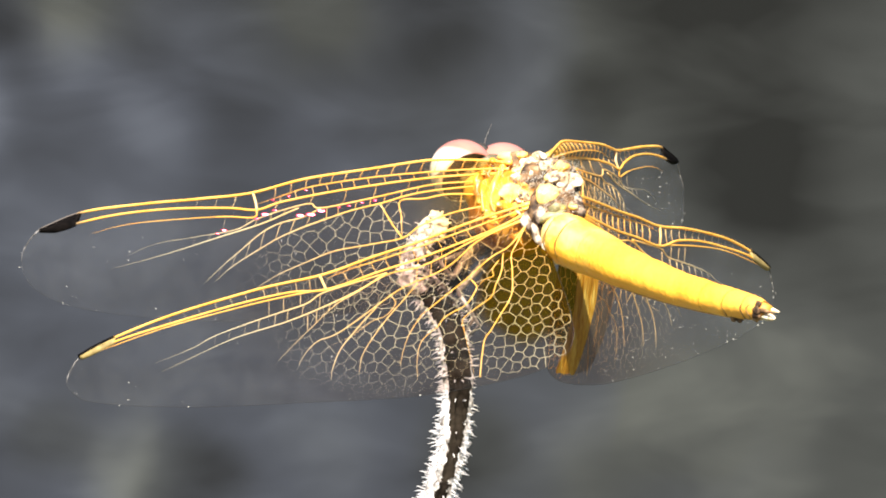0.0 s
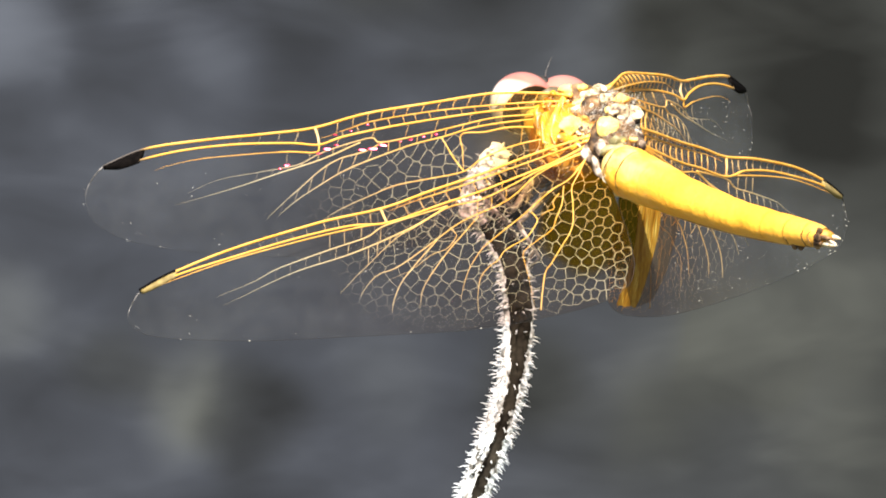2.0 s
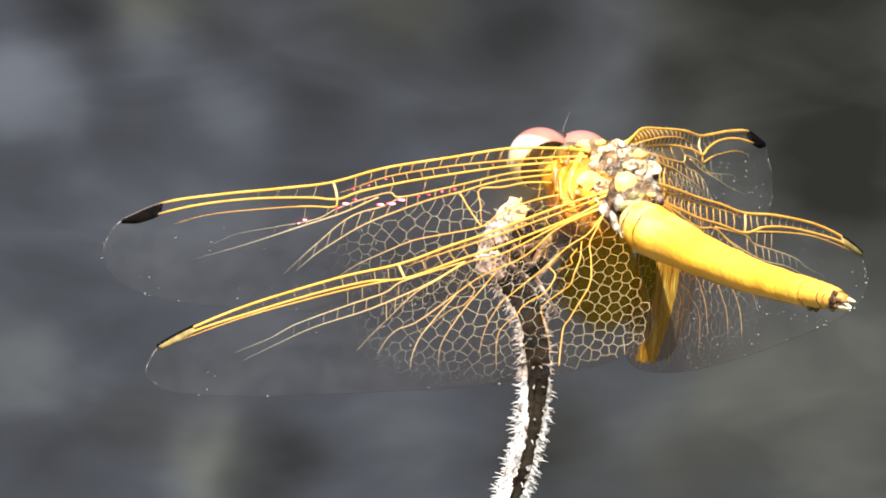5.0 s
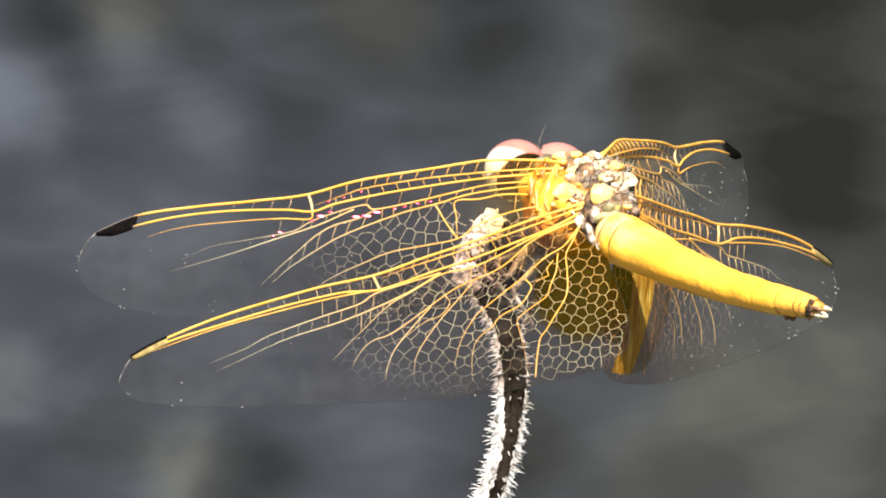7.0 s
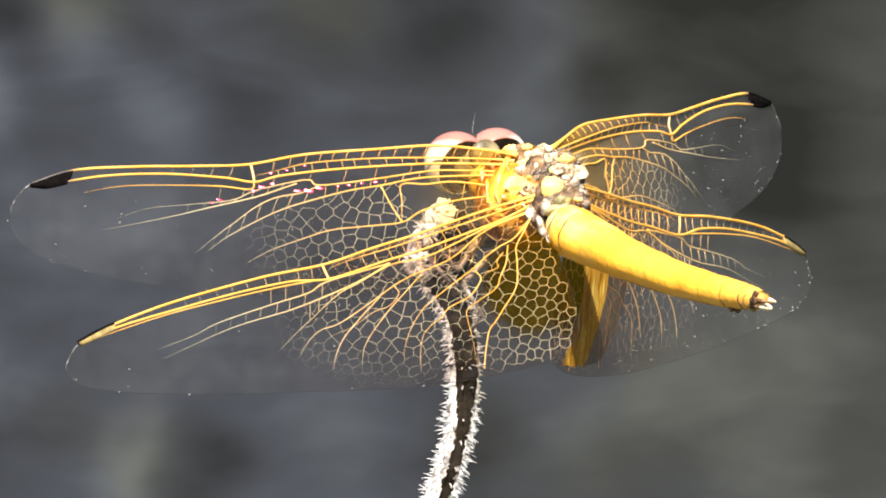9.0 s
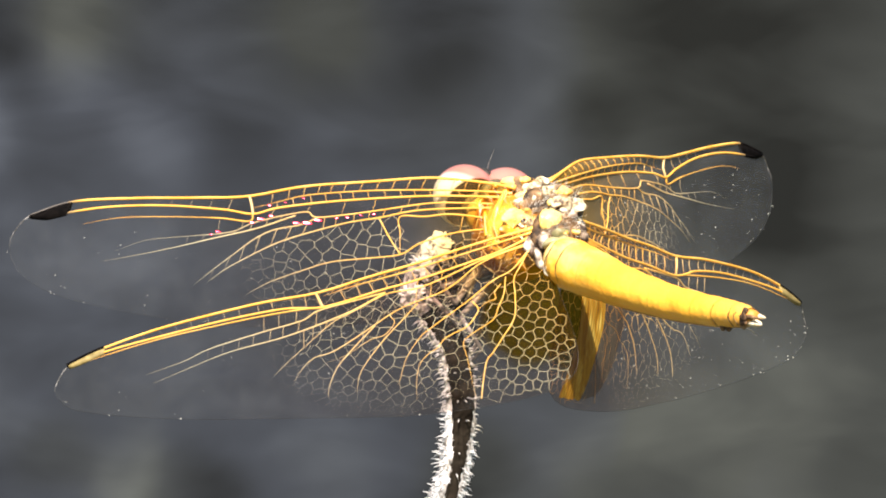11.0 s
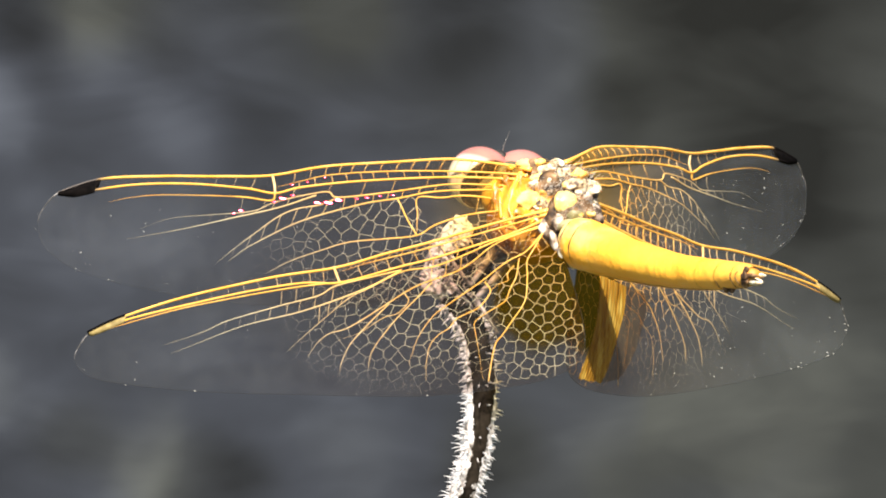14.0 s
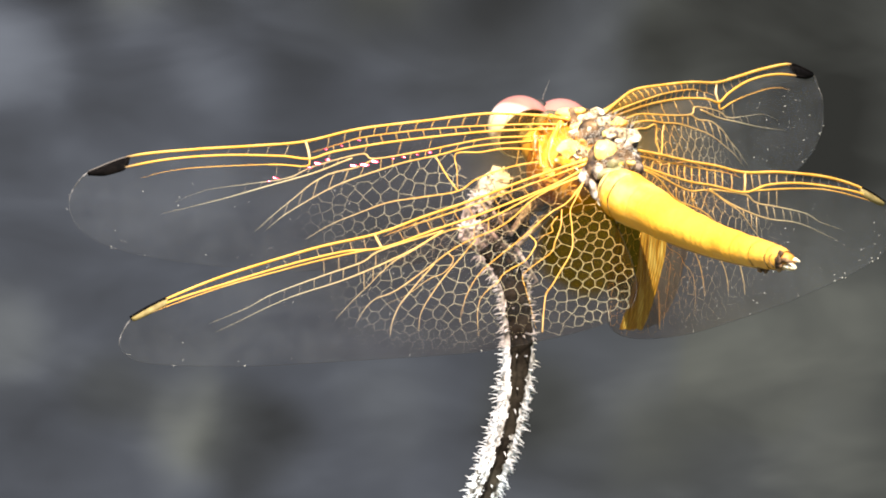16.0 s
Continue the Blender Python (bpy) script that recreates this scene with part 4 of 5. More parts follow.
# ---- head ----
def build_head():
    """Head in its own frame: x to its left, y forward, z up."""
    ax = ((1, 0, 0), (0, 1, 0), (0, 0, 1))
    skull = Clay().ball((0, 0.25, -0.25), ax, (1.5, 0.85, 1.15), 24, 14)
    ob = part("head", skull, OCCIPUT, fly, "head with large reddish eyes")

    for s in (1, -1):
        # the eye wraps round the head like a cap; its hind face is scooped out
        flat = Vector((-0.12 * s, -0.93, -0.34)).normalized()
        depth = 0.42

        def cut(q):
            over = Vector(q).dot(flat) - depth
            if over <= 0:
                return q
            rim = (Vector(q) - flat * Vector(q).dot(flat)).length / math.sqrt(1 - depth ** 2)
            return list(Vector(q) - flat * (over + 0.30 * max(0.0, 1 - rim ** 2)))
        cap = Clay().ball((s * 1.28, 0.48, 0.0), ((1, 0, 0.12 * s), (0, 1, 0), (-0.12 * s, 0, 1)), (1.80, 1.58, 1.70), 56, 40, shape=cut)
        unit = [(math.sin(math.pi * j / 40) * math.cos(2 * math.pi * i / 56), math.sin(math.pi * j / 40) * math.sin(2 * math.pi * i / 56), math.cos(math.pi * j / 40))
                for j in range(41) for i in range(56)]
        cap.mat = [1 if all(Vector(unit[k]).dot(flat) > depth + 0.01 for k in f) else 0 for f in cap.f]
        part("eye", cap, [EYE_SKIN, NAPE], ob, "glossy eye, dusky pink on top and creamy white below")
    part("occiput", Clay().ball((0, -0.45, 0.25), ax, (1.0, 0.45, 0.95), 20, 12), OCCIPUT, ob, "dull olive back of the head")
    part("vertex", Clay().ball((0, 0.9, 1.15), ax, (0.40, 0.5, 0.36), 16, 10), NAPE, ob)
    frons = Clay().ball((0, 2.15, 0.25), ax, (1.0, 0.75, 0.80), 20, 12).ball((0, 2.30, -0.65), ax, (0.9, 0.65, 0.6), 18, 10)
    part("face", frons.roughen(0.08, 2), FACE, ob, "dark maroon face")
    part("jaw", Clay().ball((0, 1.25, -1.25), ax, (0.95, 0.7, 0.5), 18, 10), OCCIPUT, ob)
    for s, top in ((1, (0.50, 1.1, 2.55)), (-1, (-0.3, 2.3, 1.1))):
        part("antenna", Clay().tube([(s * 0.2, 1.0, 1.35), (s * 0.28, 1.1, 1.75) if s > 0 else (-0.25, 1.7, 1.25), top], [0.04, 0.028, 0.015], 5), TIP_VEIN, ob)
    return ob


head = build_head()


def gaze(x, z, forward=-TAILWARD, right=-LEFTWARD):
    """Head pose: shifted by x, z from rest, with its forward and rightward directions."""
    f = Vector(forward).normalized()
    r = Vector(right)
    r = (r - f * r.dot(f)).normalized()
    m = Matrix((r, f, r.cross(f))).transposed().to_4x4()
    return Matrix.Translation(((NECK[0] + x) * MM, NECK[1] * MM, (NECK[2] + z) * MM)) @ m


TURNED = gaze(-1.02, 0.10, (-0.78, 0.38, 0.48), (0.61, 0.55, 0.57))
REST = gaze(0.36, 0.04, right=-LEFTWARD + Vector((0, 0, -0.13)))
# cocked to one side about the neck
ASIDE = (Matrix.Translation(REST.translation + Vector((-0.60, 0, 0.30)) * MM) @ Matrix.Rotation(radians(-5), 4, "X") @ Matrix.Rotation(radians(-13), 4, "Y")
         @ REST.to_3x3().to_4x4())
HEAD_ROWS = [(0, REST), (8.2, REST), (8.5, ASIDE), (8.7, ASIDE), (10.8, REST), (13.2, REST), (13.4, ASIDE), (13.6, ASIDE), (13.9, REST), (15.3, REST), (15.4, TURNED), (15.7, TURNED), (15.8, ASIDE), (16.0, REST)]


# ---- abdomen: x runs to its tip ----
def build_abdomen():
    length = 20.0
    prof = lambda s: float(np.interp(s, [0, 0.6, 1.5, 3.0, 4.5, 6.6, 9.5, 12, 15, 17.5, 19, 20], [0.95, 1.28, 1.42, 1.38, 1.24, 1.12, 0.99, 0.9, 0.83, 0.76, 0.6, 0.38]))
    sag = lambda s: -0.55 * math.sin(math.pi * s / length)
    xs = np.linspace(0, length, 40)
    core = part("abdomen", Clay().tube([(s, 0, sag(s)) for s in xs], [prof(s) * 0.90 for s in xs], 24), JOINT, fly, "golden-yellow tapering abdomen")
    cuts = (0.0, 0.9, 2.1, 3.9, 6.6, 9.4, 12.2, 14.7, 16.8, 18.4, 19.6)
    for a, b in zip(cuts, cuts[1:]):
        k = np.linspace(a + (0.03 if a < 3 or a > 14 else 0.0), b - (0.03 if a < 3 or a > 14 else 0.0), 9)
        wide = [prof(s) * ((0.992 if a < 3 or a > 14 else 1.0) + (0.008 if a < 3 or a > 14 else 0.0) * math.sin(math.pi * min(1, max(0, (s - a) / (b - a)))) ** 0.4) for s in k]
        part("segment", Clay().tube([(s, 0, sag(s)) for s in k], wide, 28, flat=0.98, cap=False).roughen(0.07, 0.7).roughen(0.025, 2.5), ABDOMEN if a > 0 else CREAM, core)
    for at, lo, hi in ((0.95, -60, -150), (2.15, -65, -140), (16.9, -20, -75), (18.4, 20, -110), (18.9, -30, -120)):
        ring = [(at + 0.10 * math.sin(a * 5), prof(at) * 1.005 * math.sin(a), sag(at) - prof(at) * 1.005 * math.cos(a)) for a in np.radians(np.linspace(lo, hi, 14))]
        part("dark_ring", Clay().tube(ring, 0.024, 5), DARK, core, "thin dark line across the segment")
    # reddish tube added for the colour fringe and shade at the lower edge
    low = [(s, prof(s) * 0.975 * math.sin(math.radians(-8)), sag(s) - prof(s) * 0.975 * math.cos(math.radians(-8))) for s in np.linspace(2.5, 17.5, 30)]
    part("edge_fringe", Clay().tube(low, [0.10 * math.sin(math.pi * (0.08 + 0.84 * i / 29)) for i in range(30)], 6), JOINT, core, "reddish seam along the belly")
    blots = random.Random(8)
    for at, a, w in ((17.3, -22, 0.20), (17.7, -12, 0.20), (19.3, -30, 0.22), (19.5, -60, 0.24), (19.55, -95, 0.24), (19.5, -130, 0.2), (0.5, -45, 0.22), (0.7, -25, 0.2)):
        t = math.radians(a)
        c = (at, prof(at) * 0.97 * math.sin(t), sag(at) - prof(at) * 0.97 * math.cos(t))
        part("brown_patch", Clay().ball(c, ((1, 0, 0), (0, 1, 0), (0, 0, 1)), (w * 1.3, w * 0.7, w), 14, 8).roughen(0.10, 4 + blots.random()), DARK, core, "rough brown patch")
    for at, a, w in ((0.75, -62, 0.42), (1.25, -35, 0.34)):
        t = math.radians(a)
        c = (at, prof(at) * 0.86 * math.sin(t), sag(at) - prof(at) * 0.86 * math.cos(t))
        part("pale_patch", Clay().ball(c, ((1, 0, 0), (0, 1, 0), (0, 0, 1)), (w, w * 0.75, w), 18, 12).roughen(0.08, 2.5), PALE, core, "pale side of the waist")
    for s in (1, -1):
        part("appendage", Clay().tube([(19.2, s * 0.22, sag(19.5)), (19.9, s * 0.3, 0.02), (20.4, s * 0.26, 0.06), (20.7, s * 0.2, 0.08)], [0.17, 0.15, 0.09, 0.03], 8), PALE if s > 0 else DARK, core)
    part("end_plate", Clay().ball((19.8, 0, -0.3), ((1, 0, 0), (0, 1, 0), (0, 0, 1)), (0.8, 0.32, 0.22), 14, 8), PALE, core)
    return core


abdomen = build_abdomen()


# ---- legs ----
def build_legs():
    """Each leg runs from the breast to the stalk: hip, knee, ankle, claw."""
    legs = (((-3.4, 3.4, -2.4), (-4.79, 1.9, -4.5), (-5.95, 2.0, -2.95), (-6.4, 2.3, -2.5)), ((-2.8, 3.6, -2.8), (-6.3, 1.9, -3.85), (-4.8, 1.9, -5.5), (-4.5, 2.1, -6.1)),
            ((-2.4, 3.4, -3.0), (-4.5, 1.9, -5.2), (-3.35, 1.9, -7.0), (-3.9, 2.3, -7.6)), ((-3.2, 4.8, -2.5), (-5.2, 4.6, -1.6), (-6.4, 4.2, -2.4), (-6.6, 3.9, -3.4)),
            ((-2.4, 4.8, -3.0), (-3.8, 4.6, -3.2), (-4.4, 4.2, -5.4), (-4.8, 3.8, -6.2)), ((-1.8, 4.4, -3.1), (-3.1, 4.2, -4.4), (-3.6, 4.0, -6.6), (-4.2, 3.7, -7.6)))
    for hip, knee, ankle, claw in legs:
        ob = part("leg", Clay().tube([hip, [(a + b) / 2 for a, b in zip(hip, knee)], knee], [0.22, 0.20, 0.14], 8), LIT_LEG if knee[1] < 1.95 and hip[1] < 3.5 else LEG, fly, "thin dark leg clasping the stalk")
        part("shin", Clay().tube([knee, [(a + b) / 2 for a, b in zip(knee, ankle)], ankle], [0.13, 0.11, 0.08], 8), LIT_LEG if knee[1] < 2 else LEG, ob)
        part("foot", Clay().tube([ankle, claw], [0.075, 0.05], 6), LEG, ob)
        spines = Clay()
        for k in range(7):
            p = Vector(knee).lerp(Vector(ankle), 0.15 + 0.12 * k)
            for s in (1, -1):
                spines.tube([p, p + Vector((0.28 * s, -0.1, -0.30))], [0.022, 0.006], 4)
        part("leg_spines", spines, HAIR, ob, kind="stuff")


build_legs()


# ---- stalk ----
def build_stalk():
    stalk = tagged(new("dry_stalk"), "dry hooked stalk covered with stiff white bristles, dark furrow", "plant stem")
    stalk.matrix_world = VIEW
    rise = [(-10.8, 4.3, -42.0), (-9.4, 4.0, -30.0), (-8.2, 3.7, -24.0), (-7.2, 3.5, -20.6), (-6.4, 3.3, -18.3), (-5.6, 3.1, -16.2), (-4.95, 3.0, -14.0), (-4.65, 3.0, -12.2), (-4.5, 3.0, -10.6), (-4.55, 3.0, -9.0), (-4.8, 3.1, -7.4), (-5.4, 3.2, -6.0), (-6.1, 3.3, -5.0)]
    hook = [(-6.1, 3.3, -5.0), (-6.8, 3.3, -4.5), (-7.05, 3.3, -3.6), (-6.6, 3.3, -2.5), (-5.9, 3.4, -1.55), (-5.3, 3.5, -1.5)]
    foot = VIEW.inverted() @ Vector((-0.02, 0.03, -0.03))
    base = [tuple(foot / MM), (-18, 50, -560), (-15, 14, -200), (-12.5, 6, -80)]
    path = smooth_path(base, 6)[:-1] + smooth_path([base[-1]] + rise, 22)
    rnd = random.Random(3)

    def ribbed(points, radius, split=1.0, dark=Vector((0.26, -0.966, 0)), narrow=0.87):
        """A stem with lengthwise ribs; the dark band paints its deep furrow and its shaded side."""
        c, n = Clay(), 56
        for i, p in enumerate(points):
            p = Vector(p)
            d = (Vector(points[min(i + 1, len(points) - 1)]) - Vector(points[max(i - 1, 0)])).normalized()
            x = Vector((1, 0, 0))
            x = (x - d * x.dot(d)).normalized()
            y = d.cross(x)
            for k in range(n):
                a = 2 * math.pi * k / n
                # angle 0 is to the right, towards the viewer is where y points away from it
                toward = x * math.cos(a) + y * math.sin(a)
                gap = math.exp(-(toward.dot(dark) - 1) ** 2 / 0.05)
                r = radius[i] * (1 + 0.07 * math.cos(7 * a) - 0.28 * gap * split + 0.05 * noise.noise(p * 1.3 + toward) + 0.10 * noise.noise((p + toward * radius[i]) * 3.2))
                c.v.append(p + toward * r)
        for i in range(len(points) - 1):
            for k in range(n):
                a, b = i * n + k, i * n + (k + 1) % n
                t = 2 * math.pi * (k + 0.5) / n
                p, q = c.v[a], Vector(points[i])
                w = (p - q).normalized().dot(dark)
                c.f.append((a, b, b + n, a + n))
                bare = narrow if split == 0 else narrow - 0.45 * min(1.0, max(0.0, (q.z + 13.5) / 4.5))
                c.mat.append(1 if w > bare + 0.14 * noise.noise(p * 3.5) else 0)
        c.f.append(tuple(range(n)))
        c.f.append(tuple((len(points) - 1) * n + k for k in range(n)))
        c.mat += [0, 0]
        return c

    rad = [0.78 if p[2] > -60 else 0.9 + 0.0016 * -p[2] for p in path]
    part("stem", ribbed(path, rad), [STALK, FURROW_SHADE], stalk)
    tip = smooth_path(hook, 8)
    # no groove here: the dark right side of the tip is painted shade
    part("hooked_tip", ribbed(tip, [0.58 - 0.08 * (i / len(tip)) for i in range(len(tip))], 0.0, Vector((0.86, -0.5, 0)), 0.72), [STALK, FURROW_SHADE], stalk, "bent frayed tip of the stalk")
    bud = Clay().ball((-5.15, 4.9, -3.2), ((1, 0, 0.25), (0, 1, 0), (-0.25, 0, 1)), (1.35, 1.1, 1.9), 28, 18).roughen(0.35, 0.9).roughen(0.12, 3.0)
    part("dry_bud", bud, FURROW_SHADE, stalk, "dark shrivelled bud at the bent tip")
    for k in range(5):
        lean = -0.9 + 0.4 * k
        # left sepals pale, right ones dark: side light put into the colour
        part("sepal", Clay().tube(smooth_path([(-5.6 + lean * 0.3, 4.2, -5.0), (-5.7 + lean * 0.9, 3.7, -3.4), (-5.4 + lean * 1.1, 3.9, -1.8), (-5.2 + lean * 1.2, 4.1, -1.2)], 5),
                                  [0.30, 0.30, 0.30, 0.32, 0.34, 0.34, 0.34, 0.32, 0.30, 0.28, 0.24, 0.20, 0.16, 0.12, 0.08, 0.05], 8, flat=0.35).roughen(0.12, 2.0), STALK if k < 2 else FURROW_SHADE, stalk)
    for c, r, k in (((-5.65, 3.0, -1.65), (0.66, 0.6, 0.95), 0.2), ((-7.05, 3.0, -4.15), (0.58, 0.55, 0.85), -0.15), ((-6.45, 3.0, -2.75), (0.5, 0.5, 0.7), 0.5)):
        lump = Clay().ball(c, ((1, 0, -k), (0, 1, 0), (k, 0, 1)), [q * 0.92 for q in r], 40, 28).roughen(0.34, 2.2).roughen(0.09, 6.0)
        part("bud_scale", lump, CHALK, stalk, "chalky white frayed scale of the bud")
        shreds = Clay()
        for _ in range(14):
            d = Vector((rnd.gauss(0, 1), rnd.uniform(-1.2, 0.2), rnd.gauss(0, 1))).normalized()
            p = Vector(c) + Vector((d.x * r[0], d.y * r[1], d.z * r[2])) * 0.72
            bend = Vector((rnd.uniform(-.5, .5), rnd.uniform(-.3, .1), rnd.uniform(-.4, .5)))
            shreds.tube([p, p + d * 0.20 + bend * 0.12, p + d * rnd.uniform(0.25, 0.40) + bend * 0.25], [0.16, 0.12, 0.03], 5, flat=0.4)
        part("bud_shreds", shreds, CHALK, stalk, "frayed chalky shreds of the bud", "stuff")
    hair = Clay()
    near = [p for p in smooth_path(rise, 24) if p[2] > -30]
    for line, count, r0 in ((near, 2300, 0.76), (tip, 90, 0.55)):
        for _ in range(count):
            i = rnd.randrange(1, len(line) - 1)
            p = Vector(line[i]).lerp(Vector(line[i + 1]), rnd.random())
            d = (Vector(line[i + 1]) - Vector(line[i - 1])).normalized()
            o = Vector((rnd.gauss(0, 1), rnd.gauss(0, 1), rnd.gauss(0, 1)))
            o = (o - d * o.dot(d)).normalized()
            if p.z > -11.5 and line is not tip and rnd.random() < 0.45:
                continue
            if o.dot(Vector((0.26, -0.966, 0))) > (0.80 if p.z < -13 else 0.55) and rnd.random() < 0.93:
                continue
            w = (o + d * rnd.uniform(-0.5, 0.35)).normalized()
            ln = (rnd.uniform(0.12, 0.38) if rnd.random() < 0.85 else rnd.uniform(0.4, 0.62)) * (0.6 if line is tip else 1.0)
            hair.tube([p + o * (r0 - 0.06), p + o * r0 + w * ln * 0.6, p + o * r0 + w * ln + Vector((0, 0, -0.05))], [0.042, 0.028, 0.01], 4)
    part("bristles", hair, BRISTLE, stalk, "stiff short white bristles", "stuff")


build_stalk()


# ---- what moves ----
def motions():
    walk(fly, [
        (0, stand(0.03, 0.13)),
        (0.5, stand(0.05, 0.13)),
        (1, stand(0.05, 0.04)),
        (1.5, stand(0.00, 0.04)),
        (2, stand(0.00, 0.08)),
        (2.5, stand(0.00, 0.13)),
        (3, stand(0.05, 0.11)),
        (3.5, stand(-0.02, 0.06)),
        (4, stand(0.05, 0.11)),
        (4.5, stand(0.03, 0.08)),
        (7, stand(0.00, 0.02)),
        (7.5, stand(-0.04, -0.17)),
        (8, stand(-0.09, -0.24)),
        (8.5, stand(-0.09, -0.19)),
        (10.8, stand(0.01, -0.10)),
        (11, stand(0.02, -0.12)),
        (11.5, stand(0.02, -0.14)),
        (12, stand(0.07, -0.23)),
        (12.5, stand(0.02, -0.28)),
        (13, stand(0.01, -0.26)),
        (13.5, stand(-0.10, -0.15)),
        (14, stand(-0.29, 0.00)),
        (14.5, stand(-0.29, -0.04)),
        (15, stand(-0.24, -0.05)),
        (15.4, stand(-0.06, -0.21)),
        (15.5, stand(0.00, -0.24)),
        (15.8, stand(-0.14, -0.05)),
        (16, stand(-0.15, 0.11)),
    ])
    walk(left_forewing, [
        (0, turned(LEFT_FORE, -71.4, 4.7, 158.4)),
        (0.5, turned(LEFT_FORE, -71.5, 4.7, 157.9)),
        (1, turned(LEFT_FORE, -71.6, 4.0, 158.4)),
        (1.3, turned(LEFT_FORE, -71.6, 4.0, 158.4)),
        (1.5, turned(LEFT_FORE, -71.9, 1.8, 157.8)),
        (2, turned(LEFT_FORE, -71.5, 5.2, 157.5)),
        (2.5, turned(LEFT_FORE, -71.6, 5.3, 157.6)),
        (3, turned(LEFT_FORE, -71.5, 5.3, 157.8)),
        (3.5, turned(LEFT_FORE, -71.6, 5.2, 157.0)),
        (4, turned(LEFT_FORE, -71.6, 5.1, 157.3)),
        (4.5, turned(LEFT_FORE, -71.6, 5.0, 157.3)),
        (7, turned(LEFT_FORE, -71.8, 5.1, 157.8)),
        (7.5, turned(LEFT_FORE, -71.5, 3.1, 157.3)),
        (8, turned(LEFT_FORE, -71.7, 1.9, 159.1)),
        (8.5, turned(LEFT_FORE, -71.9, 0.6, 162.4)),
        (10.8, turned(LEFT_FORE, -72.1, 0.1, 162.3)),
        (11, turned(LEFT_FORE, -72.2, 0.3, 161.9)),
        (11.5, turned(LEFT_FORE, -72.1, 0.1, 161.5)),
        (12, turned(LEFT_FORE, -72.2, -0.4, 161.1)),
        (12.5, turned(LEFT_FORE, -73.0, -0.3, 160.2)),
        (13, turned(LEFT_FORE, -72.2, -0.2, 159.9)),
        (13.3, turned(LEFT_FORE, -72.1, 0.0, 159.4)),
        (13.5, turned(LEFT_FORE, -72.8, 1.8, 160.3)),
        (13.6, turned(LEFT_FORE, -72.2, -0.3, 157.5)),
        (14, turned(LEFT_FORE, -72.2, -0.3, 157.5)),
        (14.5, turned(LEFT_FORE, -71.8, -0.1, 157.8)),
        (15, turned(LEFT_FORE, -71.7, 0.0, 158.7)),
        (15.3, turned(LEFT_FORE, -72.1, -0.2, 160.3)),
        (15.4, turned(LEFT_FORE, -71.1, 7.7, 166.6)),
        (15.5, turned(LEFT_FORE, -70.2, 7.8, 165.0)),
        (15.6, turned(LEFT_FORE, -70.5, 8.0, 166.6)),
        (15.7, turned(LEFT_FORE, -70.5, 8.0, 166.6)),
        (15.8, turned(LEFT_FORE, -70.8, 6.0, 164.9)),
        (16, turned(LEFT_FORE, -71.6, 3.2, 161.2)),
    ])
    walk(right_forewing, [
        (0, turned(RIGHT_FORE, -95.9, -2.4, 75.0)),
        (0.5, turned(RIGHT_FORE, -95.7, -2.3, 75.1)),
        (1, turned(RIGHT_FORE, -95.9, -3.3, 72.9)),
        (1.3, turned(RIGHT_FORE, -95.9, -3.3, 72.9)),
        (1.5, turned(RIGHT_FORE, -95.6, -1.8, 71.3)),
        (2, turned(RIGHT_FORE, -95.8, -2.8, 74.1)),
        (2.5, turned(RIGHT_FORE, -96.2, -2.8, 73.9)),
        (3, turned(RIGHT_FORE, -95.8, -2.9, 74.1)),
        (3.5, turned(RIGHT_FORE, -96.1, -2.8, 74.1)),
        (4, turned(RIGHT_FORE, -95.8, -2.8, 73.9)),
        (4.5, turned(RIGHT_FORE, -96.2, -2.8, 73.9)),
        (7, turned(RIGHT_FORE, -96.6, -3.0, 74.0)),
        (7.5, turned(RIGHT_FORE, -95.4, -2.9, 72.7)),
        (8, turned(RIGHT_FORE, -95.8, -5.1, 70.7)),
        (8.5, turned(RIGHT_FORE, -95.2, -8.8, 64.7)),
        (10.8, turned(RIGHT_FORE, -95.9, -6.3, 64.6)),
        (11, turned(RIGHT_FORE, -96.0, -6.0, 65.0)),
        (11.5, turned(RIGHT_FORE, -95.6, -6.0, 64.6)),
        (12, turned(RIGHT_FORE, -95.6, -5.8, 64.3)),
        (12.5, turned(RIGHT_FORE, -95.0, -5.4, 64.6)),
        (13, turned(RIGHT_FORE, -95.9, -5.4, 64.7)),
        (13.3, turned(RIGHT_FORE, -95.6, -5.3, 64.6)),
        (13.5, turned(RIGHT_FORE, -97.3, -8.3, 65.0)),
        (13.6, turned(RIGHT_FORE, -95.0, -3.2, 62.6)),
        (14, turned(RIGHT_FORE, -95.0, -3.2, 62.6)),
        (14.5, turned(RIGHT_FORE, -95.9, -3.2, 63.1)),
        (15, turned(RIGHT_FORE, -95.5, -3.5, 63.7)),
        (15.3, turned(RIGHT_FORE, -96.9, -3.8, 63.8)),
        (15.4, turned(RIGHT_FORE, -96.0, -15.7, 69.5)),
        (15.5, turned(RIGHT_FORE, -99.6, -14.6, 69.7)),
        (15.6, turned(RIGHT_FORE, -97.1, -14.3, 70.0)),
        (15.7, turned(RIGHT_FORE, -97.1, -14.3, 70.0)),
        (15.8, turned(RIGHT_FORE, -98.3, -12.6, 67.9)),
        (16, turned(RIGHT_FORE, -96.1, -7.3, 65.5)),
    ])
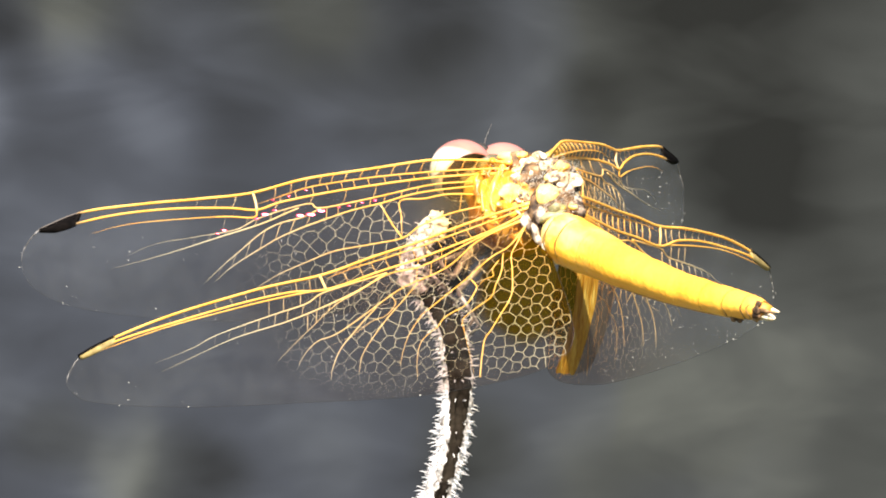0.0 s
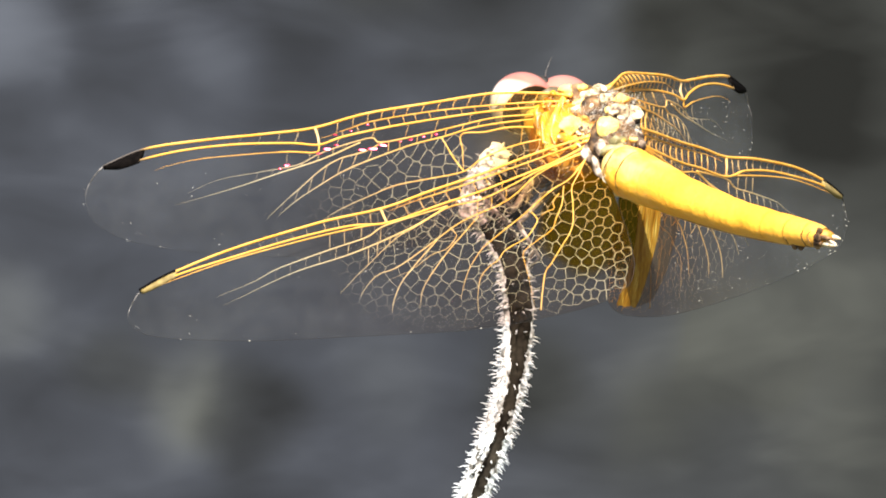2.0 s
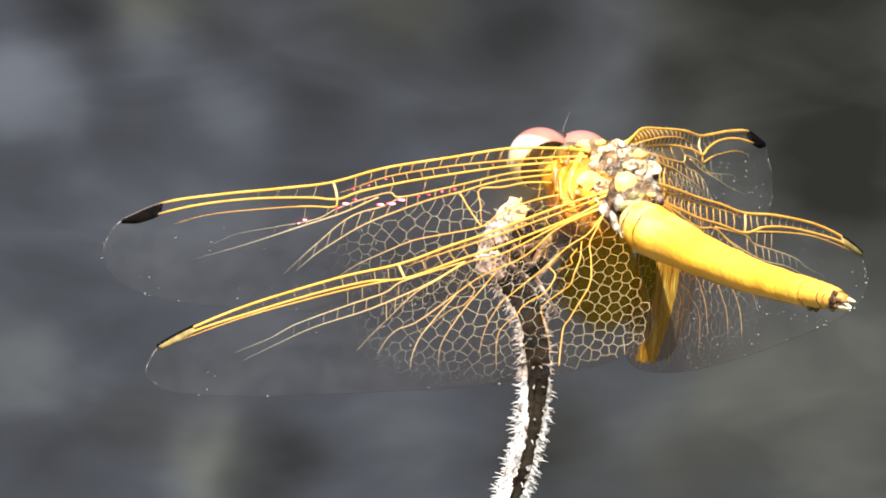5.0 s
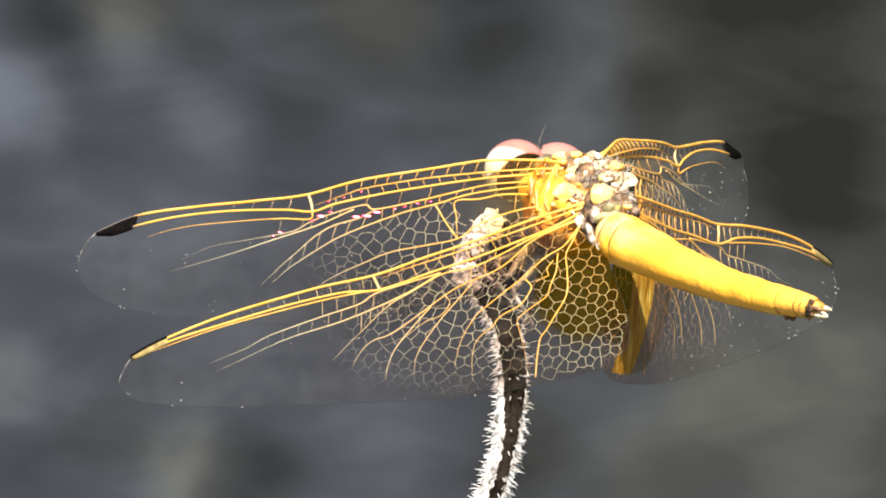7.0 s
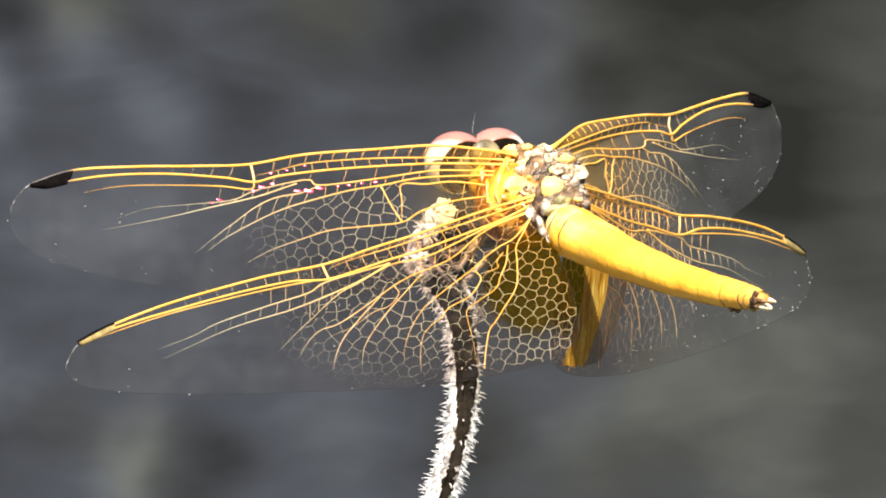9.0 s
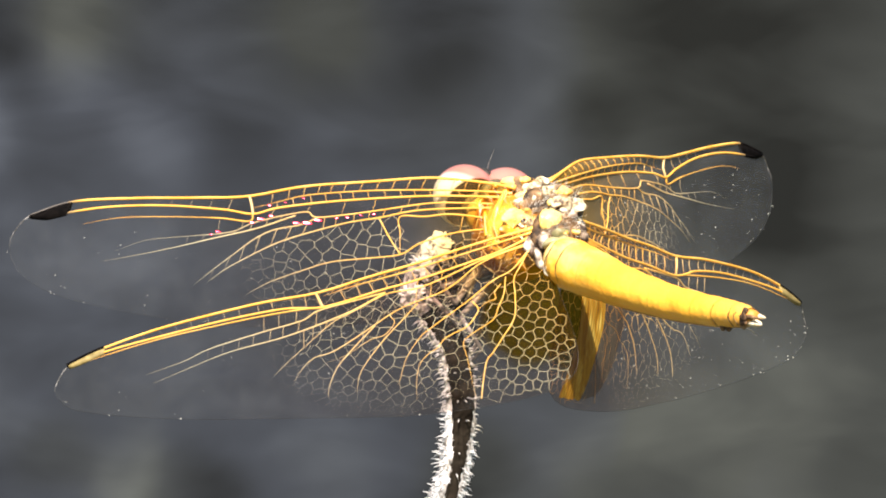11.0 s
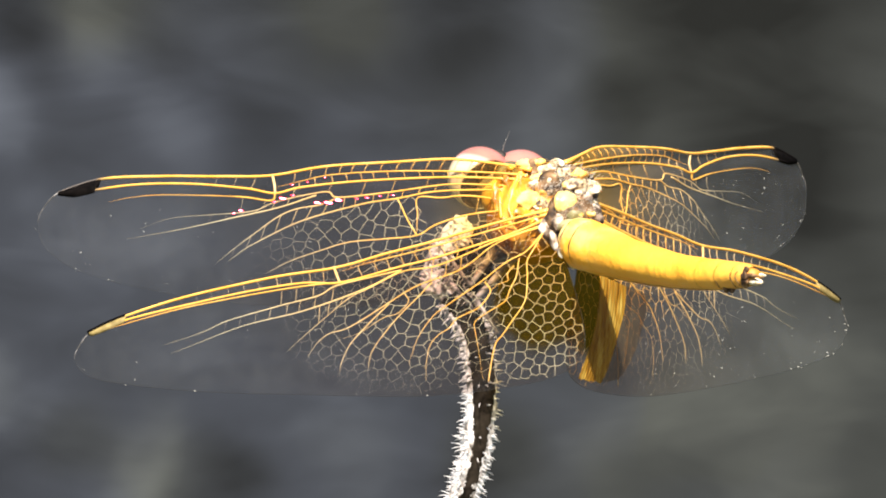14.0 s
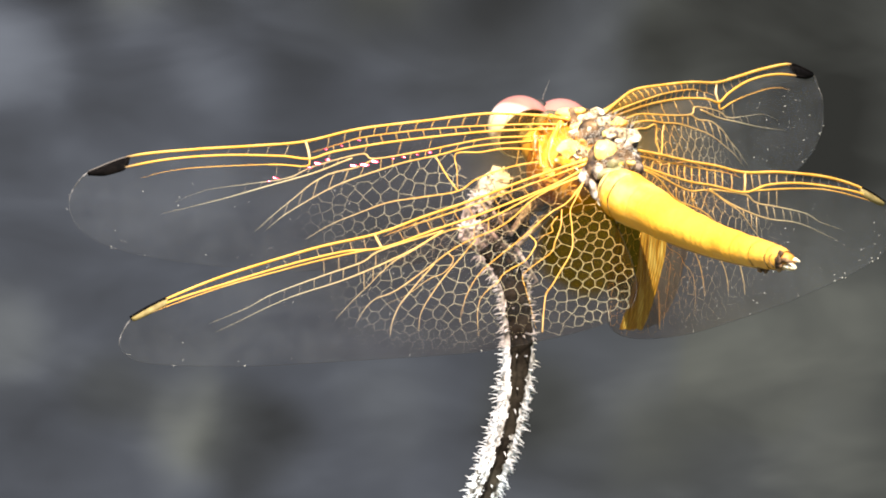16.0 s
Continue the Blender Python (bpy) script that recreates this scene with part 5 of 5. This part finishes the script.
    walk(left_hindwing, [
        (0, turned(LEFT_HIND, -60.9, 15.4, 163.4)),
        (0.5, turned(LEFT_HIND, -61.1, 15.3, 163.2)),
        (1, turned(LEFT_HIND, -61.1, 14.8, 163.3)),
        (1.3, turned(LEFT_HIND, -61.1, 14.8, 163.3)),
        (1.5, turned(LEFT_HIND, -61.1, 12.7, 164.3)),
        (2, turned(LEFT_HIND, -61.0, 15.6, 163.3)),
        (2.5, turned(LEFT_HIND, -60.9, 16.0, 163.8)),
        (3, turned(LEFT_HIND, -60.9, 15.9, 163.7)),
        (3.5, turned(LEFT_HIND, -60.9, 15.7, 163.4)),
        (4, turned(LEFT_HIND, -60.9, 15.6, 163.5)),
        (4.5, turned(LEFT_HIND, -61.0, 15.6, 163.3)),
        (7, turned(LEFT_HIND, -60.7, 15.5, 164.4)),
        (7.5, turned(LEFT_HIND, -60.8, 13.8, 164.3)),
        (8, turned(LEFT_HIND, -61.0, 14.3, 163.4)),
        (8.5, turned(LEFT_HIND, -60.7, 14.6, 164.2)),
        (10.8, turned(LEFT_HIND, -59.1, 13.5, 168.1)),
        (11, turned(LEFT_HIND, -58.9, 13.5, 168.5)),
        (11.5, turned(LEFT_HIND, -59.1, 13.4, 168.4)),
        (12, turned(LEFT_HIND, -59.5, 12.7, 168.1)),
        (12.5, turned(LEFT_HIND, -59.3, 12.5, 166.4)),
        (13, turned(LEFT_HIND, -59.8, 12.5, 166.0)),
        (13.3, turned(LEFT_HIND, -59.8, 12.8, 165.4)),
        (13.5, turned(LEFT_HIND, -60.3, 13.9, 165.5)),
        (13.6, turned(LEFT_HIND, -60.7, 11.7, 163.9)),
        (14, turned(LEFT_HIND, -60.7, 11.7, 163.9)),
        (14.5, turned(LEFT_HIND, -60.5, 11.9, 163.9)),
        (15, turned(LEFT_HIND, -60.3, 12.1, 165.3)),
        (15.3, turned(LEFT_HIND, -59.9, 11.8, 167.6)),
        (15.4, turned(LEFT_HIND, -59.2, 21.2, 166.3)),
        (15.5, turned(LEFT_HIND, -60.5, 21.4, 164.7)),
        (15.6, turned(LEFT_HIND, -57.8, 21.8, 168.4)),
        (15.7, turned(LEFT_HIND, -57.8, 21.8, 168.4)),
        (15.8, turned(LEFT_HIND, -56.6, 19.3, 172.6)),
        (16, turned(LEFT_HIND, -59.4, 16.1, 167.1)),
    ])
    walk(right_hindwing, [
        (0, turned(RIGHT_HIND, -91.2, 5.5, 65.1)),
        (0.5, turned(RIGHT_HIND, -91.1, 5.6, 65.2)),
        (1, turned(RIGHT_HIND, -91.4, 5.2, 62.9)),
        (1.3, turned(RIGHT_HIND, -91.4, 5.2, 62.9)),
        (1.5, turned(RIGHT_HIND, -91.5, 6.9, 62.5)),
        (2, turned(RIGHT_HIND, -91.3, 5.0, 63.5)),
        (2.5, turned(RIGHT_HIND, -91.5, 5.3, 63.5)),
        (3, turned(RIGHT_HIND, -91.3, 5.1, 63.7)),
        (3.5, turned(RIGHT_HIND, -91.3, 5.0, 63.5)),
        (4, turned(RIGHT_HIND, -91.2, 5.3, 64.0)),
        (4.5, turned(RIGHT_HIND, -91.6, 5.2, 63.2)),
        (7, turned(RIGHT_HIND, -91.6, 5.0, 64.1)),
        (7.5, turned(RIGHT_HIND, -91.6, 5.0, 61.8)),
        (8, turned(RIGHT_HIND, -91.4, 4.6, 61.8)),
        (8.5, turned(RIGHT_HIND, -91.7, 4.3, 61.3)),
        (10.8, turned(RIGHT_HIND, -92.0, 6.8, 61.0)),
        (11, turned(RIGHT_HIND, -92.3, 6.7, 61.3)),
        (11.5, turned(RIGHT_HIND, -91.9, 6.6, 60.8)),
        (12, turned(RIGHT_HIND, -92.1, 6.7, 59.8)),
        (12.5, turned(RIGHT_HIND, -89.6, 6.9, 60.1)),
        (13, turned(RIGHT_HIND, -92.3, 6.8, 60.2)),
        (13.3, turned(RIGHT_HIND, -92.3, 6.8, 60.2)),
        (13.5, turned(RIGHT_HIND, -87.9, 3.7, 59.3)),
        (13.6, turned(RIGHT_HIND, -95.7, 8.5, 57.9)),
        (14, turned(RIGHT_HIND, -95.7, 8.5, 57.9)),
        (14.5, turned(RIGHT_HIND, -95.6, 8.4, 58.3)),
        (15, turned(RIGHT_HIND, -95.5, 8.1, 58.8)),
        (15.3, turned(RIGHT_HIND, -95.6, 7.8, 58.2)),
        (15.4, turned(RIGHT_HIND, -92.1, -6.1, 58.5)),
        (15.5, turned(RIGHT_HIND, -92.1, -4.6, 59.9)),
        (15.6, turned(RIGHT_HIND, -92.0, -4.2, 59.9)),
        (15.7, turned(RIGHT_HIND, -92.0, -4.2, 59.9)),
        (15.8, turned(RIGHT_HIND, -92.5, -1.8, 58.7)),
        (16, turned(RIGHT_HIND, -92.7, 3.0, 57.6)),
    ])
    walk(abdomen, [
        (0, turned(WAIST, 4.2, 12.1, -54.9)),
        (0.5, turned(WAIST, 4.3, 12.4, -54.5)),
        (1, turned(WAIST, 4.3, 12.4, -54.4)),
        (1.5, turned(WAIST, 4.2, 12.5, -55.3)),
        (2, turned(WAIST, 4.2, 11.2, -54.9)),
        (2.5, turned(WAIST, 4.2, 12.0, -54.9)),
        (3, turned(WAIST, 4.3, 11.7, -54.4)),
        (3.5, turned(WAIST, 4.3, 11.7, -54.8)),
        (4, turned(WAIST, 4.2, 11.6, -55.1)),
        (4.5, turned(WAIST, 4.2, 12.4, -55.3)),
        (7, turned(WAIST, 4.2, 11.8, -55.3)),
        (7.5, turned(WAIST, 4.1, 14.0, -55.9)),
        (8, turned(WAIST, 3.9, 12.8, -56.4)),
        (8.5, turned(WAIST, 4.0, 12.2, -56.2)),
        (10.8, turned(WAIST, 3.5, 9.3, -58.6)),
        (11, turned(WAIST, 3.5, 9.2, -58.3)),
        (11.5, turned(WAIST, 3.5, 9.6, -58.6)),
        (12, turned(WAIST, 3.5, 9.9, -58.5)),
        (12.5, turned(WAIST, 3.5, 9.8, -58.5)),
        (13, turned(WAIST, 3.5, 9.9, -58.4)),
        (13.5, turned(WAIST, 3.1, 9.3, -60.1)),
        (14, turned(WAIST, 2.9, 5.6, -61.1)),
        (14.5, turned(WAIST, 3.0, 7.0, -60.4)),
        (15, turned(WAIST, 3.0, 8.1, -60.5)),
        (15.3, turned(WAIST, 2.8, 8.6, -61.2)),
        (15.4, turned(WAIST, 2.6, 6.0, -61.9)),
        (15.5, turned(WAIST, 2.9, 6.3, -60.5)),
        (15.6, turned(WAIST, 3.1, 7.5, -59.8)),
        (15.7, turned(WAIST, 3.1, 7.7, -59.6)),
        (15.8, turned(WAIST, 3.3, 16.0, -58.4)),
        (16, turned(WAIST, 2.9, 11.1, -61.7)),
    ])
    walk(head, HEAD_ROWS)


motions()
